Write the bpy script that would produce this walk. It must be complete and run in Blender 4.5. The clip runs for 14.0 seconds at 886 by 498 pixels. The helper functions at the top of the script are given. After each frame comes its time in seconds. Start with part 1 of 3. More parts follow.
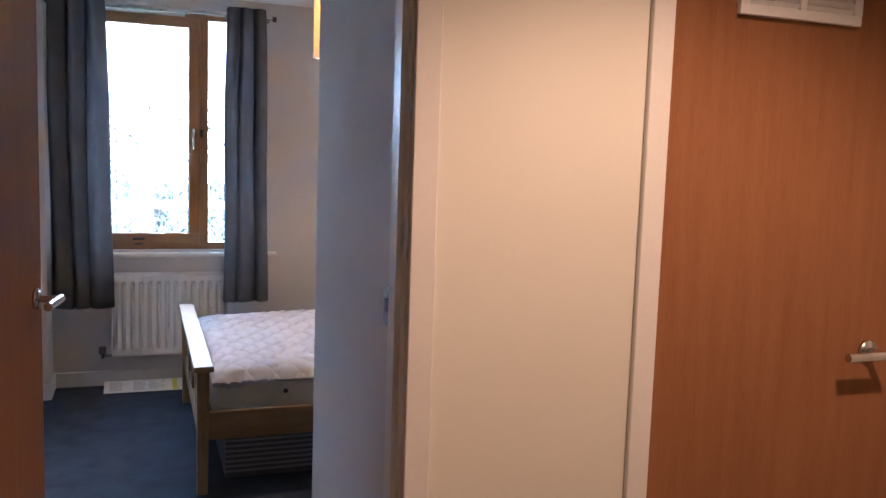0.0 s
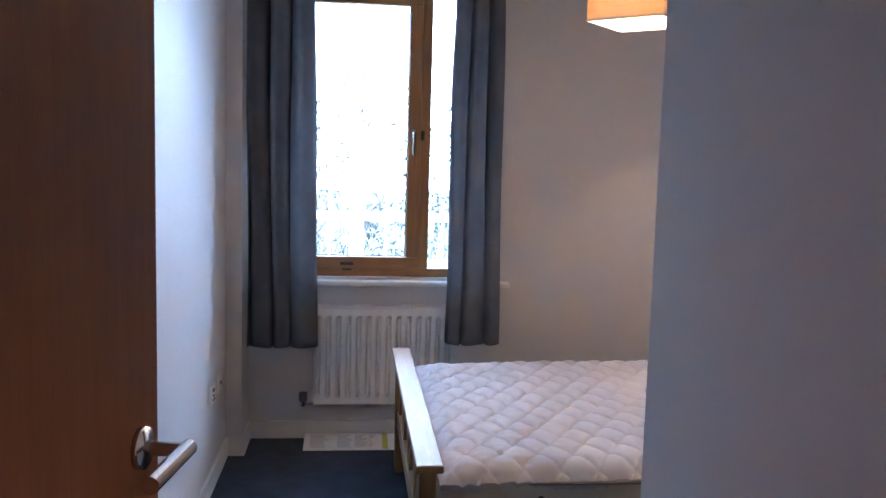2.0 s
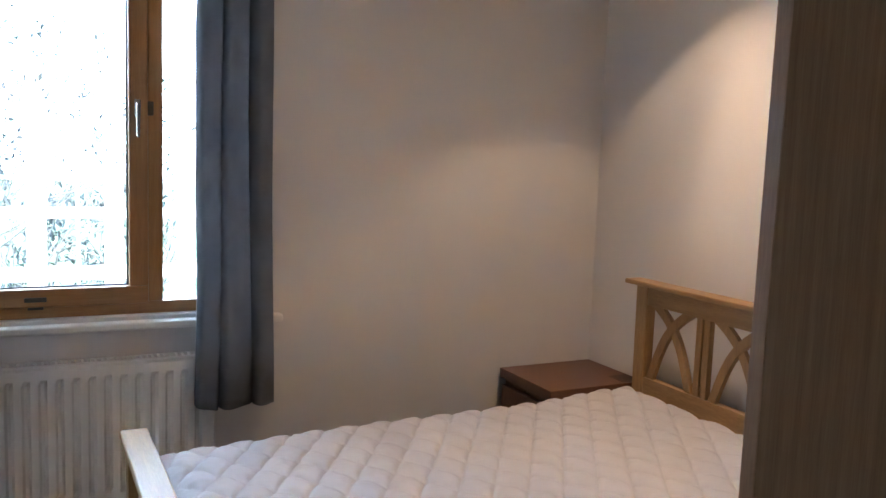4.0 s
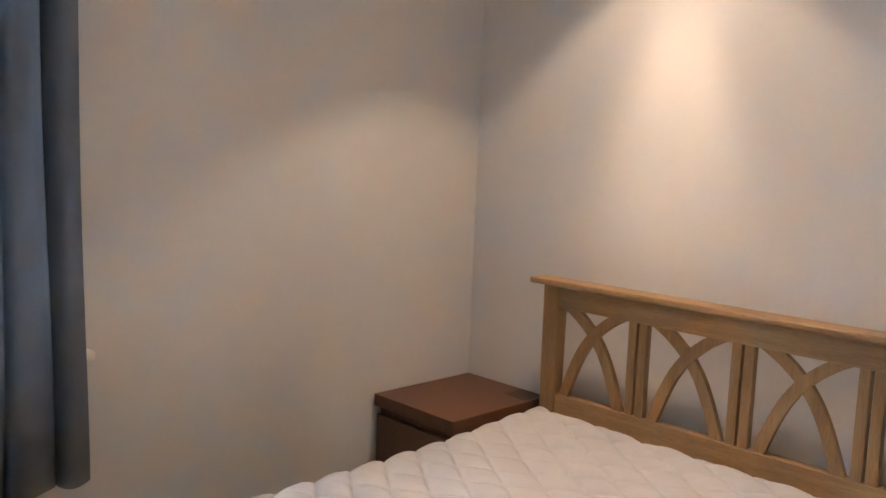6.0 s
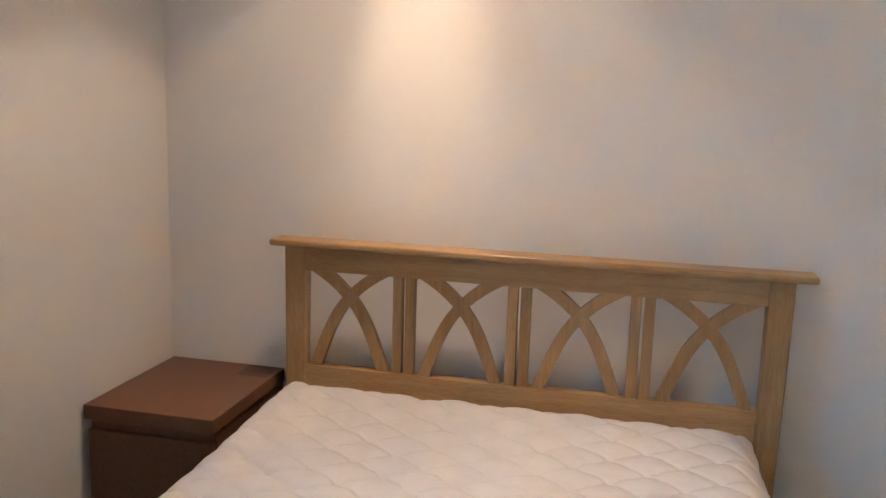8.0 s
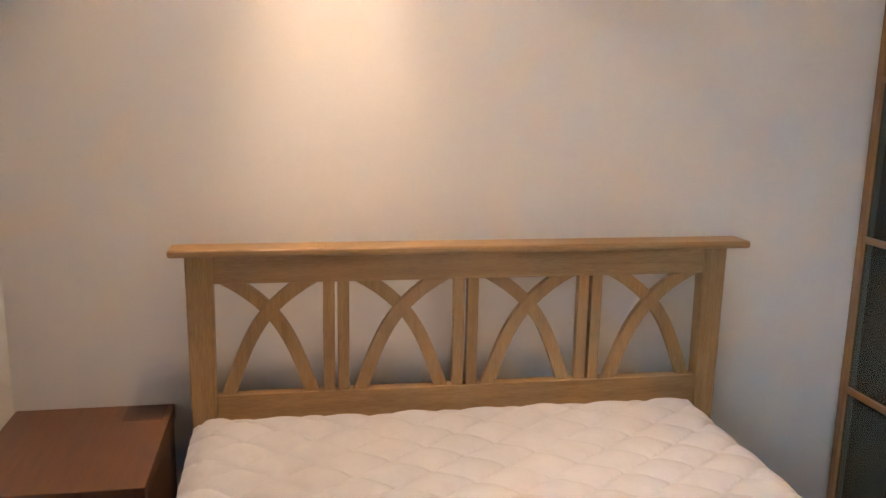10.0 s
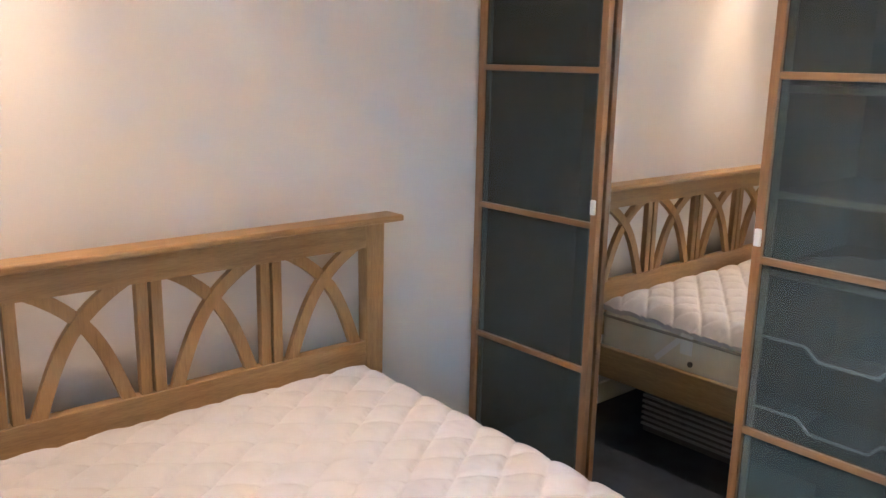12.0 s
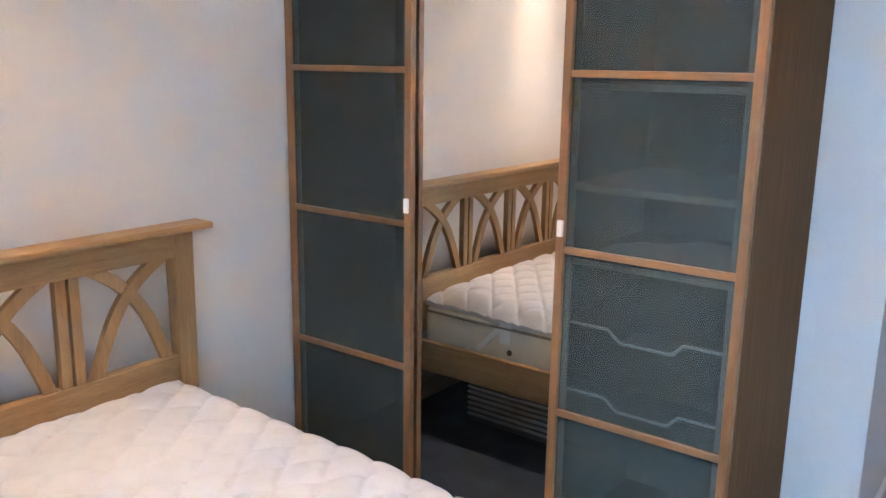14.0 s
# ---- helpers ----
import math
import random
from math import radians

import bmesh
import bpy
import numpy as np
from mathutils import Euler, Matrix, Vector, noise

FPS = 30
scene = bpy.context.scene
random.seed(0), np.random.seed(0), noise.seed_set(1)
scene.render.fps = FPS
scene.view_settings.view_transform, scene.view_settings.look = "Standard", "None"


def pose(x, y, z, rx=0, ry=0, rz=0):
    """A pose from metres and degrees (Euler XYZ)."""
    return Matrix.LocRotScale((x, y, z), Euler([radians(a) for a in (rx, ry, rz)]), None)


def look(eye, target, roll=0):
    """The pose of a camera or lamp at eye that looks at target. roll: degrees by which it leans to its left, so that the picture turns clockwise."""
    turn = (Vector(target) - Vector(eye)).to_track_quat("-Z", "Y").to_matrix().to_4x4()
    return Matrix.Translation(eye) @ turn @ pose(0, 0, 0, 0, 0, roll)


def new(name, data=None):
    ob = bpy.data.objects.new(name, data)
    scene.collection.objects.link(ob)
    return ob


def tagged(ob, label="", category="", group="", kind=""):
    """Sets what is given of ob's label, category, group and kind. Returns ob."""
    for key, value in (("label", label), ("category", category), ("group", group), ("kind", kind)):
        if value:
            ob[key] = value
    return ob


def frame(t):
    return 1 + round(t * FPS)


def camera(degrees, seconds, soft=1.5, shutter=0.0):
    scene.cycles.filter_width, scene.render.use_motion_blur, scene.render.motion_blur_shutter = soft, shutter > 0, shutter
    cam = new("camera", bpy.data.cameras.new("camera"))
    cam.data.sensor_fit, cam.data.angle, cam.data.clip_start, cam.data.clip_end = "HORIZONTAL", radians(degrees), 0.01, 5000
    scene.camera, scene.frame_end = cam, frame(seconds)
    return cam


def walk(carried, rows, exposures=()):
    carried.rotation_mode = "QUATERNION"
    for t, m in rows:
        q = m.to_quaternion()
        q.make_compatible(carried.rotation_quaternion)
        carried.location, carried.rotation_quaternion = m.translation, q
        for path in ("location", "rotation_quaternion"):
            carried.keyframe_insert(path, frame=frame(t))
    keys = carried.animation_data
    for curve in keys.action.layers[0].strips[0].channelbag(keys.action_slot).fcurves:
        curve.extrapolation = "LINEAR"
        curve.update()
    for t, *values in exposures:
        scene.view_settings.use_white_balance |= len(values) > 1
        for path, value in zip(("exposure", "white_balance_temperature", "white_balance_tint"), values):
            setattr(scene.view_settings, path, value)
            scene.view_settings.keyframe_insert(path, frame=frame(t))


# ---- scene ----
cam = camera(55.9, 14.0)
PATH = [
    (0, (0.104, -0.3, 1.488), (0.781, 1.57, 1.276), 1.9),
    (0.5, (0.12, 0.017, 1.467), (0.556, 1.958, 1.257), 1.8),
    (1, (0.147, 0.31, 1.476), (0.417, 2.281, 1.265), 1.8),
    (1.5, (0.125, 0.661, 1.479), (0.332, 2.639, 1.271), 1.7),
    (2, (0.109, 0.924, 1.473), (0.324, 2.901, 1.265), 1.6),
    (2.5, (0.090, 1.24, 1.446), (0.423, 3.201, 1.259), 1.7),
    (3, (0.083, 1.553, 1.468), (0.638, 3.46, 1.259), 1.9),
    (3.5, (0.028, 1.881, 1.477), (0.808, 3.703, 1.268), 2.0),
    (4, (0.046, 2.13, 1.483), (0.940, 3.895, 1.257), 2.1),
    (4.2, (0.075, 2.231, 1.458), (1.005, 3.989, 1.244), 1.6),
    (6.3, (0.071, 3.094, 1.408), (1.511, 4.465, 1.195), 2.0),
    (6.5, (0.06, 3.147, 1.405), (1.535, 4.484, 1.209), 1.6),
    (7, (0.052, 3.299, 1.44), (1.651, 4.479, 1.223), 1.2),
    (7.5, (0.01, 3.499, 1.448), (1.781, 4.393, 1.197), 1.3),
    (8, (-0.038, 3.773, 1.426), (1.882, 4.211, 1.077), 1.8),
    (8.2, (0.031, 3.844, 1.424), (1.965, 4.172, 1.034), 1.6),
    (10.3, (0.253, 4.662, 1.426), (2.152, 4.183, 1.022), 1.3),
    (10.5, (0.319, 4.745, 1.444), (2.19, 4.171, 1.029), 1.5),
    (11, (0.36, 4.797, 1.464), (2.137, 3.98, 1.043), 1.4),
    (11.5, (0.315, 4.841, 1.477), (1.92, 3.727, 1.049), 1.4),
    (12, (0.282, 4.867, 1.466), (1.747, 3.579, 1.026), 1.2),
    (12.5, (0.263, 4.861, 1.464), (1.636, 3.475, 1.023), 0.9),
    (13, (0.267, 4.868, 1.46), (1.554, 3.403, 1.015), 0.9),
    (13.5, (0.273, 4.863, 1.467), (1.503, 3.352, 1.018), 0.8),
    (14, (0.252, 4.822, 1.473), (1.426, 3.263, 1.035), 0.8),
]
EXPOSURES = [(0.0, 2.64, 5500, 20), (1.5, 2.54, 5150, 22), (2.5, 2.45, 5550, 18), (4.2, 2.44, 5850, 13), (6.3, 2.82, 5750, 10), (8.2, 2.90, 5750, 10), (10.5, 3.02, 6150, 12), (12.0, 3.15, 5700, 12), (14.0, 3.35, 5350, 11)]
walk(cam, [(t, look(eye, target, roll)) for t, eye, target, roll in PATH], EXPOSURES)

# ---- world, sun, large lights ----
world = bpy.data.worlds.new("world")
scene.world = world
world.use_nodes = True
wn = world.node_tree
sky = wn.nodes.new("ShaderNodeTexSky")
sky.sky_type = "NISHITA"
sky.sun_disc = False
sky.sun_elevation = radians(38)
sky.sun_rotation = radians(200)
wn.links.new(sky.outputs["Color"], wn.nodes["Background"].inputs["Color"])
wn.nodes["Background"].inputs["Strength"].default_value = 0.15


def lamp(name, kind, energy, color, m, **extra):
    d = bpy.data.lights.new(name, kind)
    d.energy, d.color = energy, color
    if kind == "SPOT":
        d.spot_size, d.spot_blend = extra["spot_size"], extra["spot_blend"]
    if kind in ("SPOT", "POINT"):
        d.shadow_soft_size = extra.get("radius", 0.03)
    if kind == "AREA":
        d.shape, d.size = "RECTANGLE", extra["size"]
        d.size_y = extra["size_y"]
    if kind == "SUN":
        d.angle = radians(0.5)
    o = new(name, d)
    o.matrix_world = m
    return o


WARM = (1.0, 0.68, 0.42)
lamp("sun_lamp", "SUN", 2.0, (1.0, 0.95, 0.88), look((4, -8, 12), (0, 8, 0)))
lamp("downlight_wide", "SPOT", 5.0, WARM, look((2.03, 4.42, 2.425), (2.03, 4.42, 0)), spot_size=radians(95), spot_blend=0.22, radius=0.06)
lamp("downlight_beam", "SPOT", 4.9, WARM, look((2.03, 4.42, 2.425), (2.43, 4.42, 1.52)), spot_size=radians(31), spot_blend=0.9, radius=0.04)
lamp("downlight_core", "SPOT", 7.4, WARM, look((2.03, 4.42, 2.425), (2.06, 4.40, 0)), spot_size=radians(64), spot_blend=1.0, radius=0.045)
lamp("pendant_bulb", "POINT", 4.9, (1.0, 0.72, 0.48), Matrix.Translation((1.05, 3.685, 2.16)), radius=0.035)
lamp("hall_spot", "SPOT", 18.5, (1.0, 0.59, 0.34), look((1.10, 0.26, 2.425), (1.10, 0.261, 0)), spot_size=radians(130), spot_blend=0.5, radius=0.04)

# ---- materials ----


def material(name, color, rough=0.6, metal=0.0, spec=0.5):
    m = bpy.data.materials.new(name)
    m.use_nodes = True
    b = m.node_tree.nodes["Principled BSDF"]
    b.inputs["Base Color"].default_value = (*color, 1)
    b.inputs["Roughness"].default_value = rough
    b.inputs["Metallic"].default_value = metal
    b.inputs["Specular IOR Level"].default_value = spec
    return m


def node(m, kind, **inputs):
    n = m.node_tree.nodes.new(kind)
    for k, v in inputs.items():
        n.inputs[k.replace("_", " ")].default_value = v
    return n


def link(m, a, b):
    m.node_tree.links.new(a, b)


def varied(name, dark, light, rough=0.6, scale=(1, 1, 1), size=8.0, fine=120.0, bump=0.1, distance=0.002, rough_var=0.1, detail=6.0, metal=0.0, spec=0.5, low=0.3, high=0.7, fine_mix=0.35):
    """Two scales of noise drive colour, roughness and relief, in metres."""
    m = material(name, light, rough, metal, spec)
    b = m.node_tree.nodes["Principled BSDF"]
    co = node(m, "ShaderNodeTexCoord")
    mp = node(m, "ShaderNodeMapping")
    mp.inputs["Scale"].default_value = scale
    link(m, co.outputs["Object"], mp.inputs["Vector"])
    n1 = node(m, "ShaderNodeTexNoise", Scale=size, Detail=detail, Roughness=0.6)
    n2 = node(m, "ShaderNodeTexNoise", Scale=fine, Detail=3.0, Roughness=0.6)
    link(m, mp.outputs["Vector"], n1.inputs["Vector"])
    link(m, mp.outputs["Vector"], n2.inputs["Vector"])
    mix = m.node_tree.nodes.new("ShaderNodeMix")
    mix.data_type = "FLOAT"
    mix.inputs[0].default_value = fine_mix
    link(m, n1.outputs["Fac"], mix.inputs[2])
    link(m, n2.outputs["Fac"], mix.inputs[3])
    ramp = m.node_tree.nodes.new("ShaderNodeValToRGB")
    ramp.color_ramp.elements[0].position, ramp.color_ramp.elements[1].position = low, high
    ramp.color_ramp.elements[0].color = (*dark, 1)
    ramp.color_ramp.elements[1].color = (*light, 1)
    link(m, mix.outputs[0], ramp.inputs["Fac"])
    link(m, ramp.outputs["Color"], b.inputs["Base Color"])
    rr = node(m, "ShaderNodeMapRange")
    rr.inputs["To Min"].default_value, rr.inputs["To Max"].default_value = rough - rough_var, rough + rough_var
    link(m, n1.outputs["Fac"], rr.inputs["Value"])
    link(m, rr.outputs["Result"], b.inputs["Roughness"])
    bp = node(m, "ShaderNodeBump", Strength=bump, Distance=distance)
    link(m, mix.outputs[0], bp.inputs["Height"])
    link(m, bp.outputs["Normal"], b.inputs["Normal"])
    return m


PAINT = varied("wall_paint", (0.625, 0.603, 0.588), (0.67, 0.648, 0.632), 0.8, spec=0.03, rough_var=0.05, size=1.6, fine=260, bump=0.10, distance=0.0012)
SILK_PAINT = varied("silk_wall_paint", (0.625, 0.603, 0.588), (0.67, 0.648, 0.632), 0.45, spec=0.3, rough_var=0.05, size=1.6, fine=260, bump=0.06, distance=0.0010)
HALL_PAINT = varied("hall_paint", (0.67, 0.65, 0.565), (0.72, 0.70, 0.61), 0.6, size=1.6, fine=260, bump=0.10, distance=0.0012)
CEILING_PAINT = varied("ceiling_paint", (0.76, 0.755, 0.74), (0.80, 0.795, 0.78), 0.75, size=2.0, fine=300, bump=0.08, distance=0.001)
TRIM = varied("trim_gloss_paint", (0.66, 0.64, 0.60), (0.74, 0.72, 0.68), 0.34, size=3, fine=90, bump=0.03, distance=0.001)
CARPET = varied("carpet_pile", (0.022, 0.026, 0.036), (0.075, 0.088, 0.115), 0.95, size=7, fine=420, bump=0.9, distance=0.006, rough_var=0.03, spec=0.1, fine_mix=0.6, low=0.32, high=0.68)
OAK_Y = varied("oak_along_y", (0.215, 0.120, 0.048), (0.385, 0.238, 0.104), 0.45, scale=(14, 1.2, 14), size=3.0, fine=24, bump=0.08, distance=0.001)
OAK_Z = varied("oak_along_z", (0.215, 0.120, 0.048), (0.385, 0.238, 0.104), 0.45, scale=(14, 14, 1.2), size=3.0, fine=24, bump=0.08, distance=0.001)
OAK_X = varied("oak_along_x", (0.215, 0.120, 0.048), (0.385, 0.238, 0.104), 0.45, scale=(1.2, 14, 14), size=3.0, fine=24, bump=0.08, distance=0.001)
BEECH_Z = varied("beech_frame_z", (0.175, 0.080, 0.030), (0.30, 0.150, 0.062), 0.45, scale=(20, 20, 1.2), size=3.0, fine=24, bump=0.05, distance=0.001)
BEECH_X = varied("beech_frame_x", (0.175, 0.080, 0.030), (0.30, 0.150, 0.062), 0.45, scale=(1.2, 20, 20), size=3.0, fine=24, bump=0.05, distance=0.001)
PANEL_WOOD = varied("wardrobe_side_foil", (0.125, 0.068, 0.032), (0.215, 0.122, 0.062), 0.8, spec=0.04, scale=(30, 30, 1.0), size=3.0, fine=20, bump=0.05, distance=0.0006)
DOOR_WOOD = varied("door_veneer", (0.225, 0.095, 0.040), (0.305, 0.140, 0.061), 0.6, spec=0.10, scale=(12, 12, 0.9), size=2.2, fine=26, bump=0.04, distance=0.0006)
WINDOW_Z = varied("window_timber_z", (0.27, 0.125, 0.045), (0.42, 0.215, 0.085), 0.38, scale=(22, 22, 1.2), size=3.0, fine=20, bump=0.05, distance=0.0006)
WINDOW_X = varied("window_timber_x", (0.27, 0.125, 0.045), (0.42, 0.215, 0.085), 0.38, scale=(1.2, 22, 22), size=3.0, fine=20, bump=0.05, distance=0.0006)
STAND_WOOD = varied("nightstand_stain", (0.080, 0.034, 0.016), (0.165, 0.074, 0.035), 0.42, scale=(2, 26, 26), size=2.6, fine=14, bump=0.04, distance=0.0006)
PATCH = varied("faded_patch", (0.055, 0.026, 0.016), (0.10, 0.05, 0.03), 0.5, size=20, fine=90)
CURTAIN = varied("curtain_cloth", (0.13, 0.13, 0.135), (0.20, 0.20, 0.207), 0.85, size=5, fine=600, bump=0.35, distance=0.0012, spec=0.15)
QUILT = varied("quilted_cotton", (0.45, 0.436, 0.446), (0.525, 0.51, 0.52), 0.85, size=10, fine=700, bump=0.3, distance=0.0012, spec=0.15)
TICKING = varied("mattress_ticking", (0.57, 0.53, 0.42), (0.69, 0.65, 0.53), 0.8, size=9, fine=320, bump=0.35, distance=0.002, spec=0.15)
PIPING = varied("mattress_piping", (0.16, 0.14, 0.11), (0.24, 0.22, 0.18), 0.8, size=30, fine=300)
RADIATOR = varied("radiator_enamel", (0.70, 0.70, 0.68), (0.76, 0.76, 0.74), 0.5, size=4, fine=60, bump=0.02, distance=0.001)
CHROME = varied("satin_chrome", (0.52, 0.51, 0.50), (0.66, 0.65, 0.64), 0.24, size=30, fine=240, metal=1.0, bump=0.02, distance=0.0004, rough_var=0.06)
DARK_METAL = varied("dark_metal", (0.05, 0.045, 0.04), (0.10, 0.09, 0.08), 0.4, size=30, fine=240, metal=0.8, bump=0.02, distance=0.0004)
WHITE_PLASTIC = varied("white_plastic", (0.70, 0.70, 0.69), (0.78, 0.78, 0.77), 0.3, size=12, fine=80, bump=0.02, distance=0.0004)
GREY_PLASTIC = varied("grey_plastic", (0.07, 0.07, 0.075), (0.12, 0.12, 0.125), 0.4, size=12, fine=80, bump=0.04, distance=0.0004)
RIB = varied("grey_rib_plastic", (0.28, 0.28, 0.285), (0.38, 0.38, 0.385), 0.5, size=8, fine=120, bump=0.05)
SHELF = varied("shelf_foil", (0.54, 0.51, 0.47), (0.64, 0.61, 0.57), 0.5, scale=(1, 20, 20), size=3, fine=30, bump=0.03, distance=0.0005)
# Also darkens the shelf boards, in place of shade inside the wardrobe.
CARCASS_SHADE = varied("carcass_shade_foil", (0.10, 0.085, 0.07), (0.16, 0.14, 0.12), 0.5, scale=(20, 20, 1), size=3, fine=30, bump=0.03, distance=0.0005)
SHEET_PAPER = varied("printed_sheet", (0.66, 0.66, 0.66), (0.74, 0.74, 0.73), 0.6, size=6, fine=90, bump=0.03, distance=0.001)
INK = varied("grey_ink", (0.36, 0.37, 0.39), (0.48, 0.49, 0.51), 0.7, size=40, fine=300)
YELLOW_INK = varied("yellow_green_ink", (0.40, 0.42, 0.04), (0.52, 0.54, 0.08), 0.6, size=30, fine=200)
BARK = varied("bark", (0.26, 0.24, 0.21), (0.40, 0.37, 0.33), 0.9, scale=(6, 6, 1), size=6, fine=40, bump=0.5, distance=0.01)
LEAF = varied("evergreen_leaf", (0.07, 0.092, 0.10), (0.12, 0.145, 0.15), 0.6, size=4, fine=60)
GRASS = varied("lawn", (0.05, 0.09, 0.03), (0.12, 0.16, 0.06), 0.9, size=1.5, fine=30, bump=0.5, distance=0.03)
FENCE = varied("fence_paint", (0.70, 0.71, 0.72), (0.80, 0.81, 0.82), 0.5, size=6, fine=60)
MIRROR = varied("mirror_silver", (0.86, 0.87, 0.86), (0.88, 0.89, 0.88), 0.006, size=3, fine=30, metal=1.0, bump=0.0, distance=0.0001, rough_var=0.003)

SHADE = material("shade_paper", (0.93, 0.72, 0.42), 0.8)
b_ = SHADE.node_tree.nodes["Principled BSDF"]
tr_ = node(SHADE, "ShaderNodeBsdfTranslucent")
mx_ = node(SHADE, "ShaderNodeMixShader", Fac=0.20)
nz_ = node(SHADE, "ShaderNodeTexNoise", Scale=30.0, Detail=6.0)
rp_ = SHADE.node_tree.nodes.new("ShaderNodeValToRGB")
rp_.color_ramp.elements[0].color, rp_.color_ramp.elements[1].color = (0.90, 0.67, 0.36, 1), (0.96, 0.84, 0.57, 1)
cs_ = node(SHADE, "ShaderNodeTexCoord")
ms_ = node(SHADE, "ShaderNodeMapping")
ms_.inputs["Scale"].default_value = (0.4, 0.4, 3.0)
link(SHADE, cs_.outputs["Object"], ms_.inputs["Vector"])
link(SHADE, ms_.outputs["Vector"], nz_.inputs["Vector"])
link(SHADE, nz_.outputs["Fac"], rp_.inputs["Fac"])
link(SHADE, rp_.outputs["Color"], tr_.inputs["Color"])
link(SHADE, rp_.outputs["Color"], b_.inputs["Base Color"])
link(SHADE, b_.outputs[0], mx_.inputs[1])
link(SHADE, tr_.outputs[0], mx_.inputs[2])
link(SHADE, mx_.outputs[0], SHADE.node_tree.nodes["Material Output"].inputs["Surface"])


def glass(name, color, rough, ior=1.45):
    m = material(name, color, rough)
    b = m.node_tree.nodes["Principled BSDF"]
    b.inputs["Transmission Weight"].default_value = 1.0
    b.inputs["IOR"].default_value = ior
    return m


GLASS = glass("window_glass", (0.97, 0.99, 0.98), 0.0)
FROST = material("frosted_glass", (0.058, 0.059, 0.050), 0.5, spec=0.2)
fb_ = FROST.node_tree.nodes["Principled BSDF"]
ft_ = node(FROST, "ShaderNodeBsdfTransparent", Color=(0.92, 0.94, 0.89, 1))
fm_ = node(FROST, "ShaderNodeMixShader", Fac=0.47)
link(FROST, fb_.outputs[0], fm_.inputs[1])
link(FROST, ft_.outputs[0], fm_.inputs[2])
link(FROST, fm_.outputs[0], FROST.node_tree.nodes["Material Output"].inputs["Surface"])
GLOW = material("lamp_glow", (1, 1, 1))
GLOW.node_tree.nodes["Principled BSDF"].inputs["Emission Color"].default_value = (1.0, 0.75, 0.45, 1)
GLOW.node_tree.nodes["Principled BSDF"].inputs["Emission Strength"].default_value = 6

# ---- building helpers ----


def mesh_of(name, bm, mat, smooth=False):
    me = bpy.data.meshes.new(name)
    bmesh.ops.recalc_face_normals(bm, faces=bm.faces[:])
    bm.to_mesh(me)
    bm.free()
    me.materials.append(mat)
    if smooth:
        for p in me.polygons:
            p.use_smooth = True
    return me


def thing(name, base, label, category, group=""):
    e = new(name)
    e.empty_display_size = 0.1
    e.location = base
    e.matrix_basis = Matrix.Translation(base)
    return tagged(e, label, category, group)


def part(name, bm, mat, parent, label="", smooth=False):
    o = new(name, mesh_of(name, bm, mat, smooth))
    o.parent = parent
    top = parent
    shift = Vector((0, 0, 0))
    while top is not None:
        if top.type == "EMPTY":
            shift = top.matrix_basis.translation
        top = top.parent
    if parent.type == "EMPTY":
        o.matrix_parent_inverse = Matrix.Translation(-shift)
    if label:
        tagged(o, label)
    return o


def single(name, bm, mat, label="", category="", kind="", smooth=False, group=""):
    return tagged(new(name, mesh_of(name, bm, mat, smooth)), label, category, group, kind)


def box(x0, x1, y0, y1, z0, z1, bevel=0.0, bm=None, seg=2):
    own = bm is None
    bm = bmesh.new() if own else bm
    r = bmesh.ops.create_cube(bm, size=1.0)
    for v in r["verts"]:
        v.co = Vector(((x0 + x1) / 2 + v.co.x * (x1 - x0), (y0 + y1) / 2 + v.co.y * (y1 - y0), (z0 + z1) / 2 + v.co.z * (z1 - z0)))
    if bevel:
        es = list({e for v in r["verts"] for e in v.link_edges})
        bmesh.ops.bevel(bm, geom=es, offset=bevel, segments=seg, affect="EDGES", profile=0.5)
    return bm


def tube(a, b, r, seg=16, r2=None, bm=None):
    bm = bmesh.new() if bm is None else bm
    a, b = Vector(a), Vector(b)
    d = b - a
    m = Matrix.Translation((a + b) / 2) @ d.to_track_quat("Z", "Y").to_matrix().to_4x4()
    bmesh.ops.create_cone(bm, cap_ends=True, segments=seg, radius1=r, radius2=r if r2 is None else r2, depth=d.length, matrix=m)
    return bm


def turned(bm, m):
    bmesh.ops.transform(bm, matrix=m, verts=bm.verts[:])
    return bm


def profile_sweep(points, width_dir, half, thick_dir, thick, bm=None):
    """A flat curved bar: a ribbon through points, half wide each way, thick deep."""
    bm = bmesh.new() if bm is None else bm
    rows = []
    t = Vector(thick_dir) * thick
    for i, p in enumerate(points):
        a, b = Vector(points[max(i - 1, 0)]), Vector(points[min(i + 1, len(points) - 1)])
        w = (b - a).normalized().cross(Vector(thick_dir)).normalized() * half
        p = Vector(p)
        rows.append([bm.verts.new(p - w), bm.verts.new(p + w), bm.verts.new(p + w + t), bm.verts.new(p - w + t)])
    for r0, r1 in zip(rows, rows[1:]):
        for k in range(4):
            bm.faces.new((r0[k], r0[(k + 1) % 4], r1[(k + 1) % 4], r1[k]))
    bm.faces.new(rows[0])
    bm.faces.new(rows[-1][::-1])
    return bm


